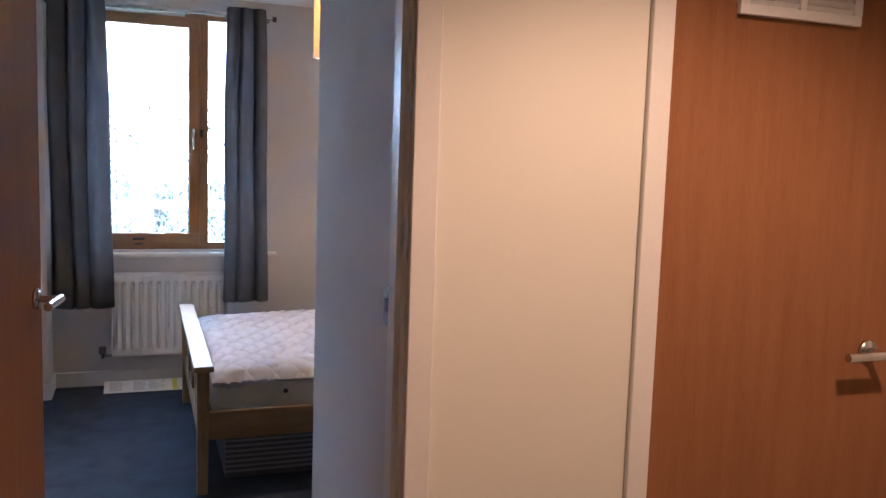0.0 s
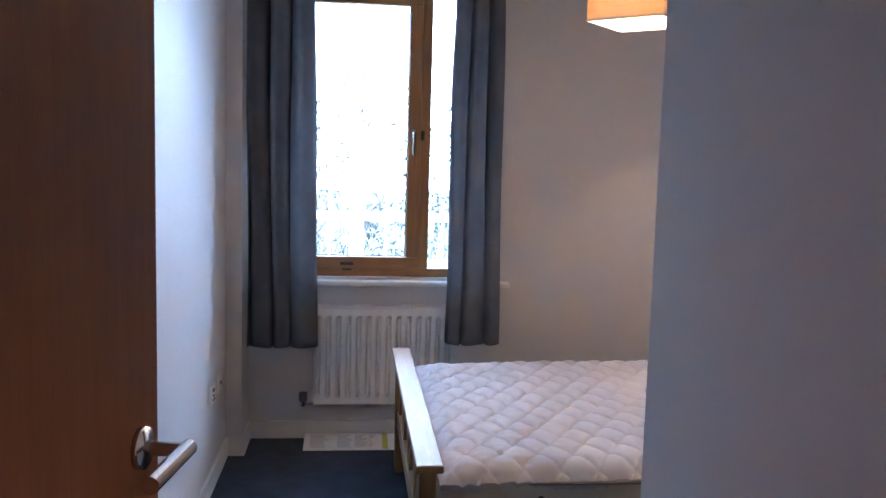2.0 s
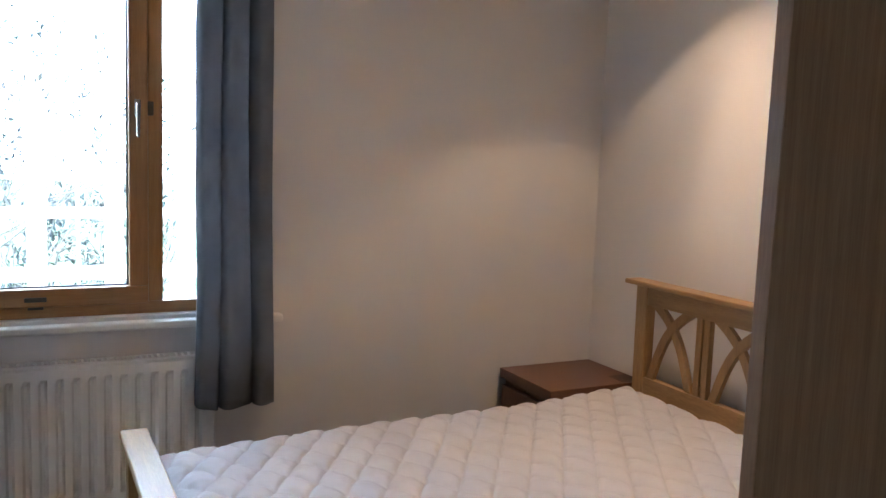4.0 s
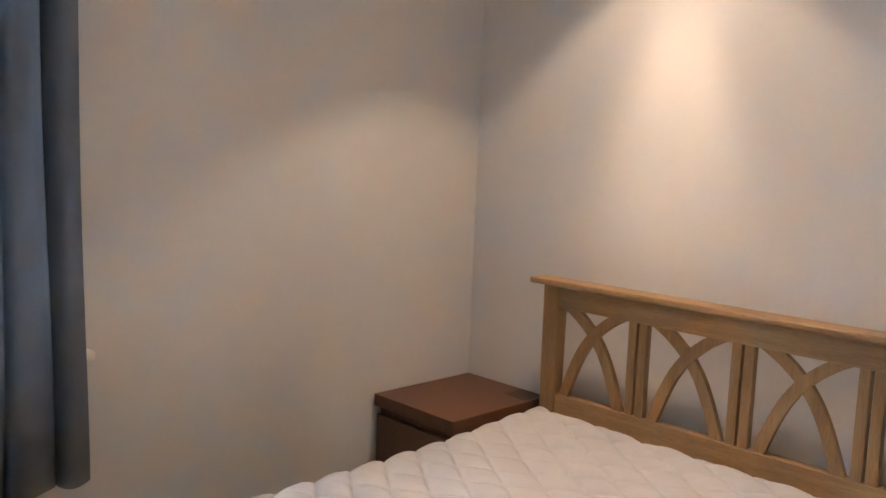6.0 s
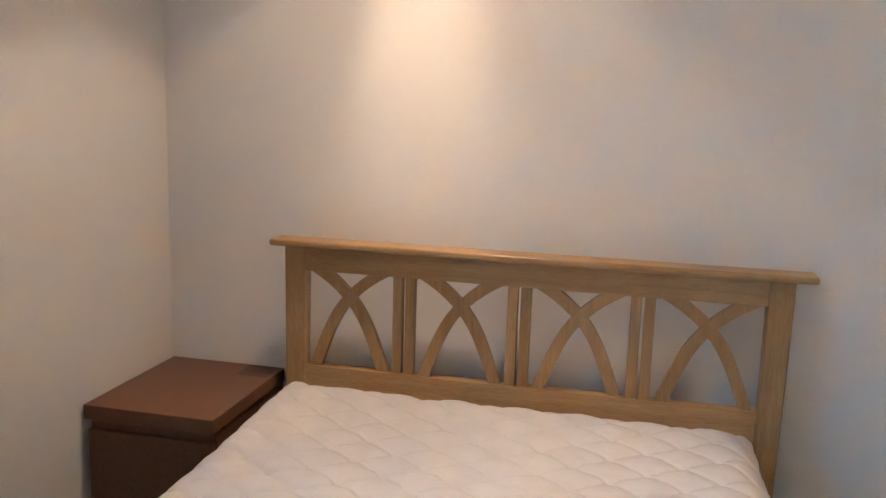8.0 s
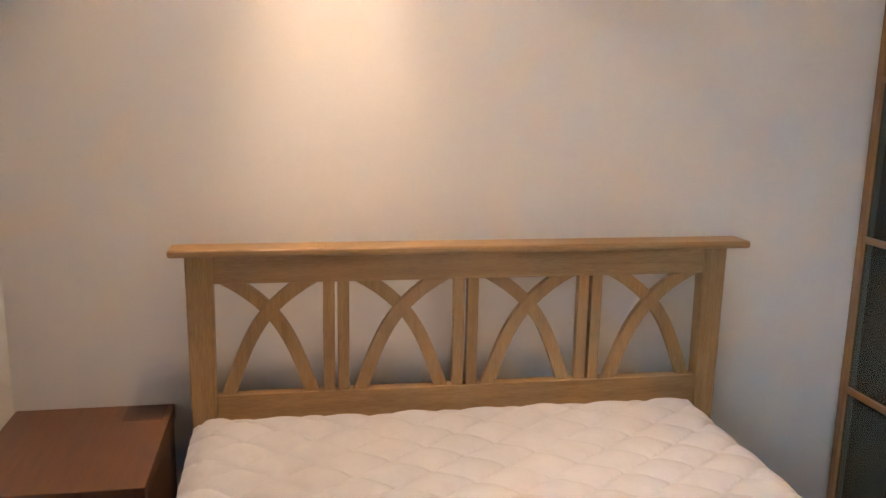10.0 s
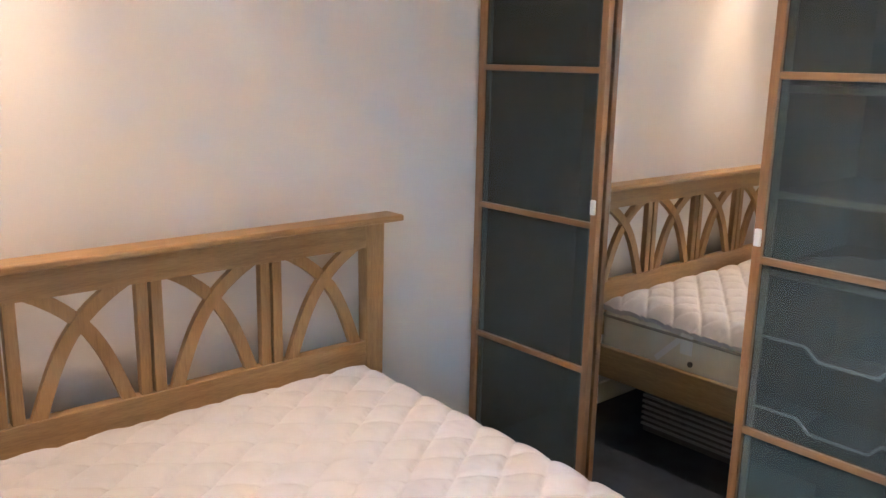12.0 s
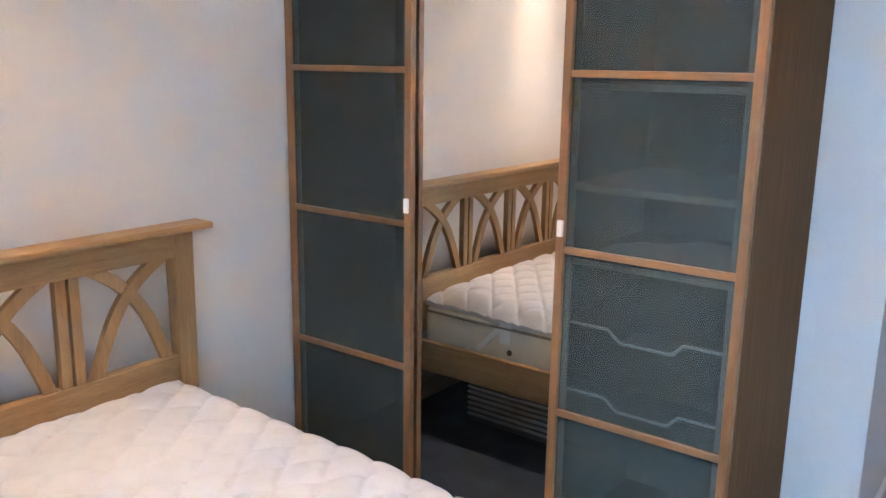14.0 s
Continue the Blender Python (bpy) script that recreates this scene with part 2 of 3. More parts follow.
# ---- the plan ----
WX, EX, NY, SY = -0.50, 2.43, 5.27, 2.284
PX = 0.616                      # right-hand wall of the entry
HY, RY = 1.20, 1.31             # faces of the doorway's wall
JL, JR = -0.240, 0.573          # clear opening of the doorway
CZ = 2.45
WIN = (-0.30, 0.83, 0.86, 2.37)  # window opening: x0, x1, z0, z1
HX0, HX1, HY0 = -0.80, 2.05, -1.30
CUP = (1.134, 1.86)             # cupboard door's opening


def setting(name, bm, mat, label, category):
    return single(name, bm, mat, label, category, "structure")


setting("floor", box(HX0, EX + 0.1, HY0, NY + 0.05, -0.12, 0.0), CARPET, "dark blue-grey short-pile carpet laid wall to wall", "floor")
setting("ceiling", box(HX0 - 0.1, EX + 0.12, HY0 - 0.1, NY + 0.28, CZ, CZ + 0.15), CEILING_PAINT, "flat white painted plaster ceiling of the flat", "ceiling")
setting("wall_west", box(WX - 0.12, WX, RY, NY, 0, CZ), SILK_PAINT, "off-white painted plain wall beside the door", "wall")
setting("wall_east", box(EX, EX + 0.12, SY, NY, 0, CZ), PAINT, "off-white painted wall behind the headboard", "wall")
nw = bmesh.new()
box(WX - 0.12, WIN[0], NY, NY + 0.28, 0, CZ, bm=nw)
box(WIN[1], EX + 0.12, NY, NY + 0.28, 0, CZ, bm=nw)
box(WIN[0], WIN[1], NY, NY + 0.28, 0, WIN[2], bm=nw)
box(WIN[0], WIN[1], NY, NY + 0.28, WIN[3], CZ, bm=nw)
setting("wall_north", nw, PAINT, "off-white painted outer wall pierced by the window", "wall")
setting("wall_south", box(PX, EX + 0.12, SY - 0.10, SY, 0, CZ), PAINT, "off-white wall behind the wardrobe", "wall")
setting("wall_entry", box(PX, PX + 0.10, RY, SY - 0.10, 0, CZ), PAINT, "off-white entry wall that carries the light switch", "wall")
setting("wall_boxing", box(WX, -0.422, 5.01, NY, 0, CZ, 0.003), PAINT, "narrow boxed-in pipe casing painted off-white in the corner", "wall")
dw = bmesh.new()
LIN = 0.03
box(HX0, JL - LIN, HY, RY, 0, CZ, bm=dw)
box(JR + LIN, CUP[0] - LIN, HY, RY, 0, CZ, bm=dw)
box(CUP[1] + LIN, HX1, HY, RY, 0, CZ, bm=dw)
box(JL - LIN, JR + LIN, HY, RY, 2.04 + LIN, CZ, bm=dw)
box(CUP[0] - LIN, CUP[1] + LIN, HY, RY, 2.04 + LIN, CZ, bm=dw)
setting("wall_hall", dw, HALL_PAINT, "cream painted hall wall with two doorways", "wall")
setting("wall_hall_west", box(HX0 - 0.1, HX0, HY0, RY, 0, CZ), HALL_PAINT, "cream painted end wall of the hall", "wall")
setting("wall_hall_east", box(HX1, HX1 + 0.1, HY0, SY, 0, CZ), HALL_PAINT, "cream painted end wall of the hall", "wall")
setting("wall_hall_south", box(HX0 - 0.1, HX1 + 0.1, HY0 - 0.1, HY0, 0, CZ), HALL_PAINT, "cream painted back wall of the hall", "wall")
setting("wall_cupboard", box(PX + 0.1, HX1, 1.85, 1.95, 0, CZ), PAINT, "plain back wall of the airing cupboard", "wall")


def skirting(name, x0, x1, y0, y1):
    bm = box(x0, x1, y0, y1, 0.0, 0.095, 0.004)
    return setting(name, bm, TRIM, "white gloss-painted skirting board along the carpet", "baseboard")


SK = 0.016
skirting("baseboard", WX, WX + SK, RY + 0.02, 5.01)
skirting("baseboard", WX + SK, -0.422 + SK, 5.01 - SK, 5.01)
skirting("baseboard", -0.422, -0.422 + SK, 5.01, NY - SK)
skirting("baseboard", -0.422, 1.95, NY - SK, NY)
skirting("baseboard", EX - SK, EX, 2.90, NY - SK)
skirting("baseboard", PX - SK, PX, RY + 0.075, SY)
skirting("baseboard", JR + 0.075, CUP[0] - 0.09, HY - SK, HY)

# door linings and architraves


def door_lining(name, x0, x1, wide=0.055):
    top = thing(name, ((x0 + x1) / 2, HY, 0), "painted door lining with plain flat architraves", "door frame")
    top["kind"] = "structure"
    y0, y1 = HY - 0.001, RY + 0.001
    part("jamb", box(x0 - LIN, x0, y0, y1, 0, 2.04), TRIM, top)
    part("jamb", box(x1, x1 + LIN, y0, y1, 0, 2.04), TRIM, top)
    part("head", box(x0 - LIN, x1 + LIN, y0, y1, 2.04, 2.04 + LIN), TRIM, top)
    for ya, yb in ((HY - 0.016, HY - 0.001), (RY + 0.001, RY + 0.016)):
        part("architrave", box(x0 - wide, x0 - 0.004, ya, yb, 0, 2.095, 0.003), TRIM, top)
        part("architrave", box(x1 + 0.004, x1 + wide, ya, yb, 0, 2.095, 0.003), TRIM, top)
        part("architrave", box(x0 - 0.004, x1 + 0.004, ya, yb, 2.044, 2.095, 0.003), TRIM, top)
    return top


bed_lining = door_lining("door_frame_1", JL, JR)
part("stop", box(JR - 0.012, JR, 1.225, 1.265, 0, 2.04), TRIM, bed_lining)
part("strike_plate", box(JR - 0.0025, JR, 1.272, 1.296, 1.04, 1.17), CHROME, bed_lining, "small steel strike plate")
cup_lining = door_lining("door_frame_2", *CUP, wide=0.056)


def lever(parent, at, out, along):
    """A round rose with a neck and a straight round lever. out: away from the door; along: the way the lever points."""
    a, o, l = Vector(at), Vector(out), Vector(along)
    h = part("handle", tube(a, a + o * 0.009, 0.026, 28), CHROME, parent, "brushed chrome lever handle on a round rose", True)
    bm = tube(a + o * 0.009, a + o * 0.062, 0.009, 16)
    part("neck", bm, CHROME, h, "", False)
    bm = tube(a + o * 0.058 - l * 0.010, a + o * 0.058 + l * 0.115, 0.0105, 18)
    part("grip", bm, CHROME, h)
    return h


# bedroom door, standing open into the room
LEAF_W = 0.700
ang = math.atan2(-0.138 + 0.236, 0.69)
leaf = thing("door_1", (-0.236, RY + 0.002, 0), "brown wood-veneer flush door standing open into the room", "door")
leaf["kind"] = "structure"
bm = box(0, LEAF_W, 0.0, 0.040, 0.008, 2.03, 0.002)
M = Matrix.Translation((-0.236, RY + 0.004, 0)) @ Matrix.Rotation(radians(90) - ang, 4, "Z")
panel = part("leaf", turned(bm, M), DOOR_WOOD, leaf)
rot = M.to_3x3()
lever(leaf, M @ Vector((LEAF_W - 0.062, 0.0, 1.115)), rot @ Vector((0, -1, 0)), rot @ Vector((-1, 0, 0)))
lever(leaf, M @ Vector((LEAF_W - 0.062, 0.040, 1.115)), rot @ Vector((0, 1, 0)), rot @ Vector((-1, 0, 0)))
part("latch_plate", turned(box(LEAF_W - 0.001, LEAF_W + 0.0015, 0.009, 0.031, 1.02, 1.17), M), CHROME, leaf)
for hz in (0.22, 1.02, 1.80):
    part("hinge", turned(tube((-0.002, -0.004, hz), (-0.002, -0.004, hz + 0.10), 0.006, 12), M), CHROME, leaf)

# airing cupboard door, shut, with a louvred vent
cup = thing("door_2", (1.5, HY + 0.02, 0), "closed brown wood-veneer cupboard door with a white vent", "door")
cup["kind"] = "structure"
part("leaf", box(CUP[0] + 0.003, CUP[1] - 0.003, HY + 0.012, HY + 0.052, 0.008, 2.036, 0.002), DOOR_WOOD, cup)
lever(cup, (1.745, HY + 0.012, 1.065), (0, -1, 0), (-1, 0, 0))
for hz in (0.25, 1.25, 1.78):
    part("hinge", tube((CUP[0] - 0.002, HY + 0.008, hz), (CUP[0] - 0.002, HY + 0.008, hz + 0.10), 0.0065, 12), CHROME, cup)
VX0, VX1, VZ0, VZ1 = 1.300, 1.632, 1.818, 1.983
vf = bmesh.new()
yv0, yv1 = HY - 0.002, HY + 0.012
box(VX0, VX1, yv0, yv1, VZ0, VZ0 + 0.022, 0.002, vf)
box(VX0, VX1, yv0, yv1, VZ1 - 0.022, VZ1, 0.002, vf)
box(VX0, VX0 + 0.022, yv0, yv1, VZ0 + 0.022, VZ1 - 0.022, 0, vf)
box(VX1 - 0.022, VX1, yv0, yv1, VZ0 + 0.022, VZ1 - 0.022, 0, vf)
box((VX0 + VX1) / 2 - 0.008, (VX0 + VX1) / 2 + 0.008, yv0, yv1, VZ0 + 0.022, VZ1 - 0.022, 0, vf)
vent = part("vent", vf, WHITE_PLASTIC, cup, "white plastic louvred vent grille")
part("backing", box(VX0 + 0.02, VX1 - 0.02, HY + 0.0095, HY + 0.0118, VZ0 + 0.02, VZ1 - 0.02), GREY_PLASTIC, vent)
for i in range(8):
    z = VZ0 + 0.028 + i * 0.0145
    for xa, xb in ((VX0 + 0.022, (VX0 + VX1) / 2 - 0.008), ((VX0 + VX1) / 2 + 0.008, VX1 - 0.022)):
        sl = box(xa, xb, -0.0008, 0.0008, -0.007, 0.007)
        turned(sl, Matrix.Translation((0, HY + 0.004, z)) @ Matrix.Rotation(radians(35), 4, "X"))
        part("slat", sl, WHITE_PLASTIC, vent)

# ---- window ----
win = thing("window_1", (0.26, 5.34, WIN[2]), "orange-brown timber casement window with a fixed side light", "window")
win["kind"] = "structure"
FY0, FY1 = 5.315, 5.385
x0, x1, z0, z1 = WIN
MUL0, MUL1 = 0.448, 0.505
part("frame_sill", box(x0, x1, FY0, FY1, z0, 0.905, 0.003), WINDOW_X, win)
part("frame_head", box(x0, x1, FY0, FY1, 2.318, z1, 0.003), WINDOW_X, win)
part("frame_stile", box(x0, x0 + 0.05, FY0, FY1, 0.905, 2.318, 0.003), WINDOW_Z, win)
part("frame_stile", box(x1 - 0.05, x1, FY0, FY1, 0.905, 2.318, 0.003), WINDOW_Z, win)
part("mullion_stop", box(0.436, 0.460, FY0 + 0.046, FY1, 0.905, 2.318), WINDOW_Z, win)
part("mullion", box(0.4545, MUL1, FY0, FY1 - 0.002, 0.905, 2.318, 0.003), WINDOW_Z, win)
SA0, SA1, SZ0, SZ1 = x0 + 0.044, 0.452, 0.900, 2.324
sash = part("sash", box(SA0, SA1, FY0 - 0.014, FY0 + 0.044, SZ0, 0.965, 0.004), WINDOW_X, win)
part("sash_rail", box(SA0, SA1, FY0 - 0.014, FY0 + 0.044, 2.263, SZ1, 0.004), WINDOW_X, sash)
part("sash_stile", box(SA0, SA0 + 0.056, FY0 - 0.014, FY0 + 0.044, 0.965, 2.263, 0.004), WINDOW_Z, sash)
part("sash_stile", box(0.387, SA1, FY0 - 0.014, FY0 + 0.044, 0.965, 2.263, 0.004), WINDOW_Z, sash)
for a, b_x, c, d in ((SA0 + 0.052, 0.390, 0.955, 2.255), (MUL1 - 0.004, x1 - 0.046, 0.902, 2.315)):
    g = part("pane", box(a, b_x, 5.345, 5.349, c, d), GLASS, win)
    g.visible_shadow = False
bd = bmesh.new()
box(SA0 + 0.056, 0.387, 5.338, 5.345, 0.965, 0.970, 0, bd)
box(0.381, 0.387, 5.338, 5.345, 0.970, 2.263, 0, bd)
part("glazing_bead", bd, GREY_PLASTIC, sash)
h = part("window_handle", box(0.405, 0.427, FY0 - 0.024, FY0 - 0.014, 1.575, 1.635, 0.003), CHROME, sash, "satin chrome window handle")
part("grip", box(0.409, 0.423, FY0 - 0.050, FY0 - 0.034, 1.50, 1.622, 0.005), CHROME, h)
part("spindle", tube((0.416, FY0 - 0.04, 1.608), (0.416, FY0 - 0.012, 1.608), 0.007), CHROME, h)
part("keep", box(0.452, 0.472, FY0 - 0.012, FY0, 1.58, 1.63, 0.003), DARK_METAL, win)
c = part("catch", box(0.045, 0.115, FY0 - 0.024, FY0 - 0.014, 0.921, 0.937, 0.003), DARK_METAL, sash, "dark metal casement catch")
part("catch_plate", box(0.055, 0.105, FY0 - 0.018, FY0 - 0.0001, 0.893, 0.902, 0.002), DARK_METAL, win)
part("trickle_vent", box(-0.16, 0.36, FY0 - 0.014, FY0, 2.328, 2.352, 0.003), WHITE_PLASTIC, win, "white trickle vent strip")
setting("window_sill", box(x0 - 0.07, 0.936, 5.222, FY0, 0.818, 0.846, 0.008), TRIM, "white gloss window board with a rounded nose", "sill")

# curtain pole and curtains
PY, PZ = 5.125, 2.33
pole = thing("curtain_pole", (0.24, PY, PZ), "slim dark metal curtain pole with end caps", "curtain pole")
part("rod", tube((-0.41, PY, PZ), (0.90, PY, PZ), 0.011, 18), CHROME, pole)
for xx in (-0.41, 0.89):
    part("finial", tube((xx - 0.012, PY, PZ), (xx + 0.012, PY, PZ), 0.017, 18), DARK_METAL, pole)
for xx in (-0.385, 0.868):
    part("bracket", tube((xx, PY, PZ), (xx, NY, PZ), 0.007, 12), DARK_METAL, pole)


def curtain(name, xa, xb, top_a, top_b, zb, folds, seed, label):
    """Eyelet curtain: deep even waves at the pole that soften towards the hem."""
    rng = random.Random(seed)
    nx, nz = folds * 36, 44
    amp = [rng.uniform(0.6, 1.15) for _ in range(folds + 2)]
    shift = [rng.uniform(-0.25, 0.25) for _ in range(folds + 2)]
    e = thing(name, ((xa + xb) / 2, PY, zb), label, "curtain", "curtains at the window")
    bm = bmesh.new()
    grid = []
    for j in range(nz + 1):
        v = j / nz
        z = zb + (2.375 - zb) * v
        l = xa + (top_a - xa) * v ** 1.6
        rgt = xb + (top_b - xb) * v ** 1.6
        row = []
        for i in range(nx + 1):
            u = i / nx
            k = u * folds
            n = int(k)
            f = k - n
            a = amp[n] * (1 - f) + amp[n + 1] * f
            s = shift[n] * (1 - f) + shift[n + 1] * f
            ph = 2 * math.pi * (k + s * (1 - v) * 0.9)
            lobe = abs(math.sin(ph / 2))
            groove = lobe ** 0.42 + 0.10 * math.sin(ph * 1.5 + 2.0 * n) * lobe
            y = PY - 0.012 + 0.074 * a * (1 - 2 * groove) * (0.82 + 0.18 * v) + 0.006 * math.sin(1.3 * ph + 3 * v) * (1 - v)
            x = l + (rgt - l) * u - 0.015 * math.sin(ph) * (0.9 + 0.1 * v) + 0.005 * math.sin(7 * v + n)
            row.append(bm.verts.new((x, y, z + 0.003 * math.sin(ph + n) * (1 - v))))
        grid.append(row)
    for r0, r1 in zip(grid, grid[1:]):
        for i in range(nx):
            bm.faces.new((r0[i], r0[i + 1], r1[i + 1], r1[i]))
    bmesh.ops.solidify(bm, geom=bm.faces[:], thickness=0.0025)
    part("drape", bm, CURTAIN, e, "", True)
    for n in range(folds * 2):
        xx = top_a + (top_b - top_a) * (n + 0.5) / (folds * 2)
        rb = bmesh.new()
        rings = []
        for a in range(16):
            t = 2 * math.pi * a / 16
            rings.append([rb.verts.new((xx + 0.004 * math.sin(q), PY + (0.021 + 0.005 * math.cos(q)) * math.cos(t), PZ + (0.021 + 0.005 * math.cos(q)) * math.sin(t))) for q in (0, 1.57, 3.14, 4.71)])
        for a in range(16):
            for q in range(4):
                rb.faces.new((rings[a][q], rings[a][(q + 1) % 4], rings[(a + 1) % 16][(q + 1) % 4], rings[(a + 1) % 16][q]))
        part("eyelet", rb, DARK_METAL, e, "", True)
    return e


curtain("curtain", -0.420, -0.068, -0.415, -0.100, 0.530, 3, 3, "grey eyelet curtain drawn back beside the pipe casing")
curtain("curtain", 0.580, 0.866, 0.600, 0.832, 0.548, 3, 8, "grey eyelet curtain drawn back over the sill's end")

# ---- radiator ----
rad = thing("radiator", (0.30, 5.20, 0.196), "white enamelled panel radiator with vertical flutes", "radiator")
RX0, RX1, RZ0, RZ1, RF = -0.080, 0.672, 0.196, 0.716, 5.182
bm = bmesh.new()
n = 14
prof = []
pitch = (RX1 - RX0 - 0.03) / n
for i in range(n):
    xx = RX0 + 0.015 + i * pitch
    for f, dpt in ((0.0, 0.020), (0.20, 0.020), (0.38, 0.001), (0.60, 0.0), (0.82, 0.001)):
        prof.append((xx + f * pitch, dpt))
prof = [(RX0, 0.012), (RX0 + 0.008, 0.003)] + prof + [(RX1 - 0.008, 0.003), (RX1, 0.012)]
zs = [(RZ0, 0.012, 0), (RZ0 + 0.012, 0.002, 0), (RZ0 + 0.045, 0.002, 0), (RZ0 + 0.062, 0, 1), (RZ1 - 0.062, 0, 1), (RZ1 - 0.045, 0.002, 0), (RZ1 - 0.012, 0.002, 0), (RZ1, 0.012, 0)]
rows = [[bm.verts.new((px, RF + (d if use else min(d, 0.003)) + off, z)) for px, d in prof] for z, off, use in zs]
for r0, r1 in zip(rows, rows[1:]):
    for i in range(len(prof) - 1):
        bm.faces.new((r0[i], r0[i + 1], r1[i + 1], r1[i]))
front = part("front_panel", bm, RADIATOR, rad)
part("back_panel", box(RX0 + 0.005, RX1 - 0.005, RF + 0.022, 5.248, RZ0 + 0.006, RZ1 - 0.008, 0.004), RADIATOR, rad)
tg = bmesh.new()
box(RX0, RX1, RF + 0.004, RF + 0.012, RZ1 - 0.001, RZ1 + 0.006, 0, tg)
box(RX0, RX1, 5.238, 5.246, RZ1 - 0.001, RZ1 + 0.006, 0, tg)
for i in range(36):
    xx = RX0 + 0.004 + i * (RX1 - RX0 - 0.016) / 35
    box(xx, xx + 0.008, RF + 0.012, 5.238, RZ1 + 0.001, RZ1 + 0.005, 0, tg)
part("top_grille", tg, RADIATOR, rad)
for xx in (RX0 - 0.002, RX1 - 0.004):
    part("side_cover", box(xx, xx + 0.006, RF + 0.006, 5.246, RZ0 + 0.01, RZ1 + 0.004, 0.002), RADIATOR, rad)
for xx in (0.06, 0.52):
    part("bracket", box(xx, xx + 0.04, 5.247, NY, 0.30, 0.60), RADIATOR, rad)
valve = part("valve", tube((-0.135, 5.205, 0.218), (-0.135, 5.205, 0.262), 0.021, 20), GREY_PLASTIC, rad, "dark plastic and chrome radiator valve")
part("valve_body", tube((-0.135, 5.205, 0.19), (-0.135, 5.205, 0.218), 0.013, 16), CHROME, valve)
part("tail_pipe", tube((-0.135, 5.205, 0.205), (-0.075, 5.205, 0.205), 0.009, 14), CHROME, valve)
part("feed_pipe", tube((-0.135, 5.205, 0.205), (-0.135, NY, 0.205), 0.0075, 14), CHROME, rad)
part("feed_pipe", tube((0.70, 5.205, 0.0), (0.70, 5.205, 0.22), 0.0075, 14), RADIATOR, rad)
part("lockshield", tube((0.70, 5.205, 0.19), (0.70, 5.205, 0.25), 0.014, 16), WHITE_PLASTIC, rad)
part("tail_pipe", tube((0.665, 5.205, 0.21), (0.70, 5.205, 0.21), 0.008, 14), CHROME, rad)

# printed sheet leaning on the skirting under the radiator
sheet = thing("paper_sheet", (0.10, 5.05, 0), "white printed paper sheet with a yellow edge on the carpet", "paper")
SH = Matrix.Translation((-0.125, 5.055, 0.003)) @ Matrix.Rotation(radians(8), 4, "X")
part("page", turned(box(0, 0.475, 0, 0.185, 0, 0.0016), SH), SHEET_PAPER, sheet)
rng = random.Random(5)
for blk, (xa, xb) in enumerate(((0.03, 0.13), (0.17, 0.25), (0.26, 0.33), (0.335, 0.37))):
    for i in range(11):
        yy = 0.03 + i * 0.013
        part("text_line", turned(box(xa, xb - rng.uniform(0, 0.03), yy, yy + 0.006, 0.0016, 0.0022), SH), INK, sheet)
part("yellow_band", turned(box(0.402, 0.432, 0.008, 0.178, 0.0016, 0.0022), SH), YELLOW_INK, sheet)

# sockets and switch


def plate(name, label, cat, m, rockers, dark, face=None):
    e = thing(name, m.translation, label, cat)
    part("faceplate", turned(box(-0.043, 0.043, -0.043, 0.043, 0, 0.009, 0.003), m), face or WHITE_PLASTIC, e)
    for (a, b2, c2, d2) in rockers:
        part("rocker", turned(box(a, b2, c2, d2, 0.009, 0.014, 0.001), m), dark, e)
    return e


mw = Matrix(((0, 0, 1, WX), (1, 0, 0, 4.60), (0, 1, 0, 0.425), (0, 0, 0, 1)))
plate("wall_socket", "white plastic wall socket low on the wall", "socket", mw, ((-0.012, 0.012, 0.012, 0.028), (-0.004, 0.004, -0.01, 0.0), (-0.018, -0.010, -0.026, -0.018), (0.010, 0.018, -0.026, -0.018)), GREY_PLASTIC)
mw = Matrix(((0, 0, 1, WX), (1, 0, 0, 4.80), (0, 1, 0, 0.425), (0, 0, 0, 1)))
plate("aerial_socket", "white plastic aerial socket low on the wall", "socket", mw, ((-0.008, 0.008, -0.008, 0.008),), GREY_PLASTIC)
me_ = Matrix(((0, 0, -1, PX), (-1, 0, 0, 1.428), (0, 1, 0, 1.165), (0, 0, 0, 1)))
plate("light_switch", "chrome light switch with a dark rocker on the entry wall", "switch", me_, ((-0.012, 0.012, -0.008, 0.018),), GREY_PLASTIC, CHROME)

# ---- bed ----
bed = thing("bed", (1.35, 4.06, 0), "light oak double bed frame with interlaced arch headboard", "bed")
YA, YB = 3.334, 4.802
HX = 2.300


def arch_panel(parent, x, depth, y0, y1, z0, z1):
    """Two bars that spring from the lower corners, bend inward and cross."""
    for flip in (False, True):
        pts = []
        for k in range(-1, 16):
            v = k / 14
            u = 0.89 - 0.38 * v - 0.34 * v ** 4
            u = 1 - u if flip else u
            pts.append((x + (0.004 if flip else 0.0), y0 + (y1 - y0) * u, z0 + (z1 - z0) * k / 14))
        part("arch_bar", profile_sweep(pts, None, 0.0172, (1, 0, 0), depth), OAK_Z, parent)


def mullion_pair(parent, x, depth, ya, z0, z1):
    part("slat", box(x, x + depth, ya - 0.034, ya - 0.004, z0, z1, 0.002), OAK_Z, parent)
    part("slat", box(x, x + depth, ya + 0.004, ya + 0.034, z0, z1, 0.002), OAK_Z, parent)


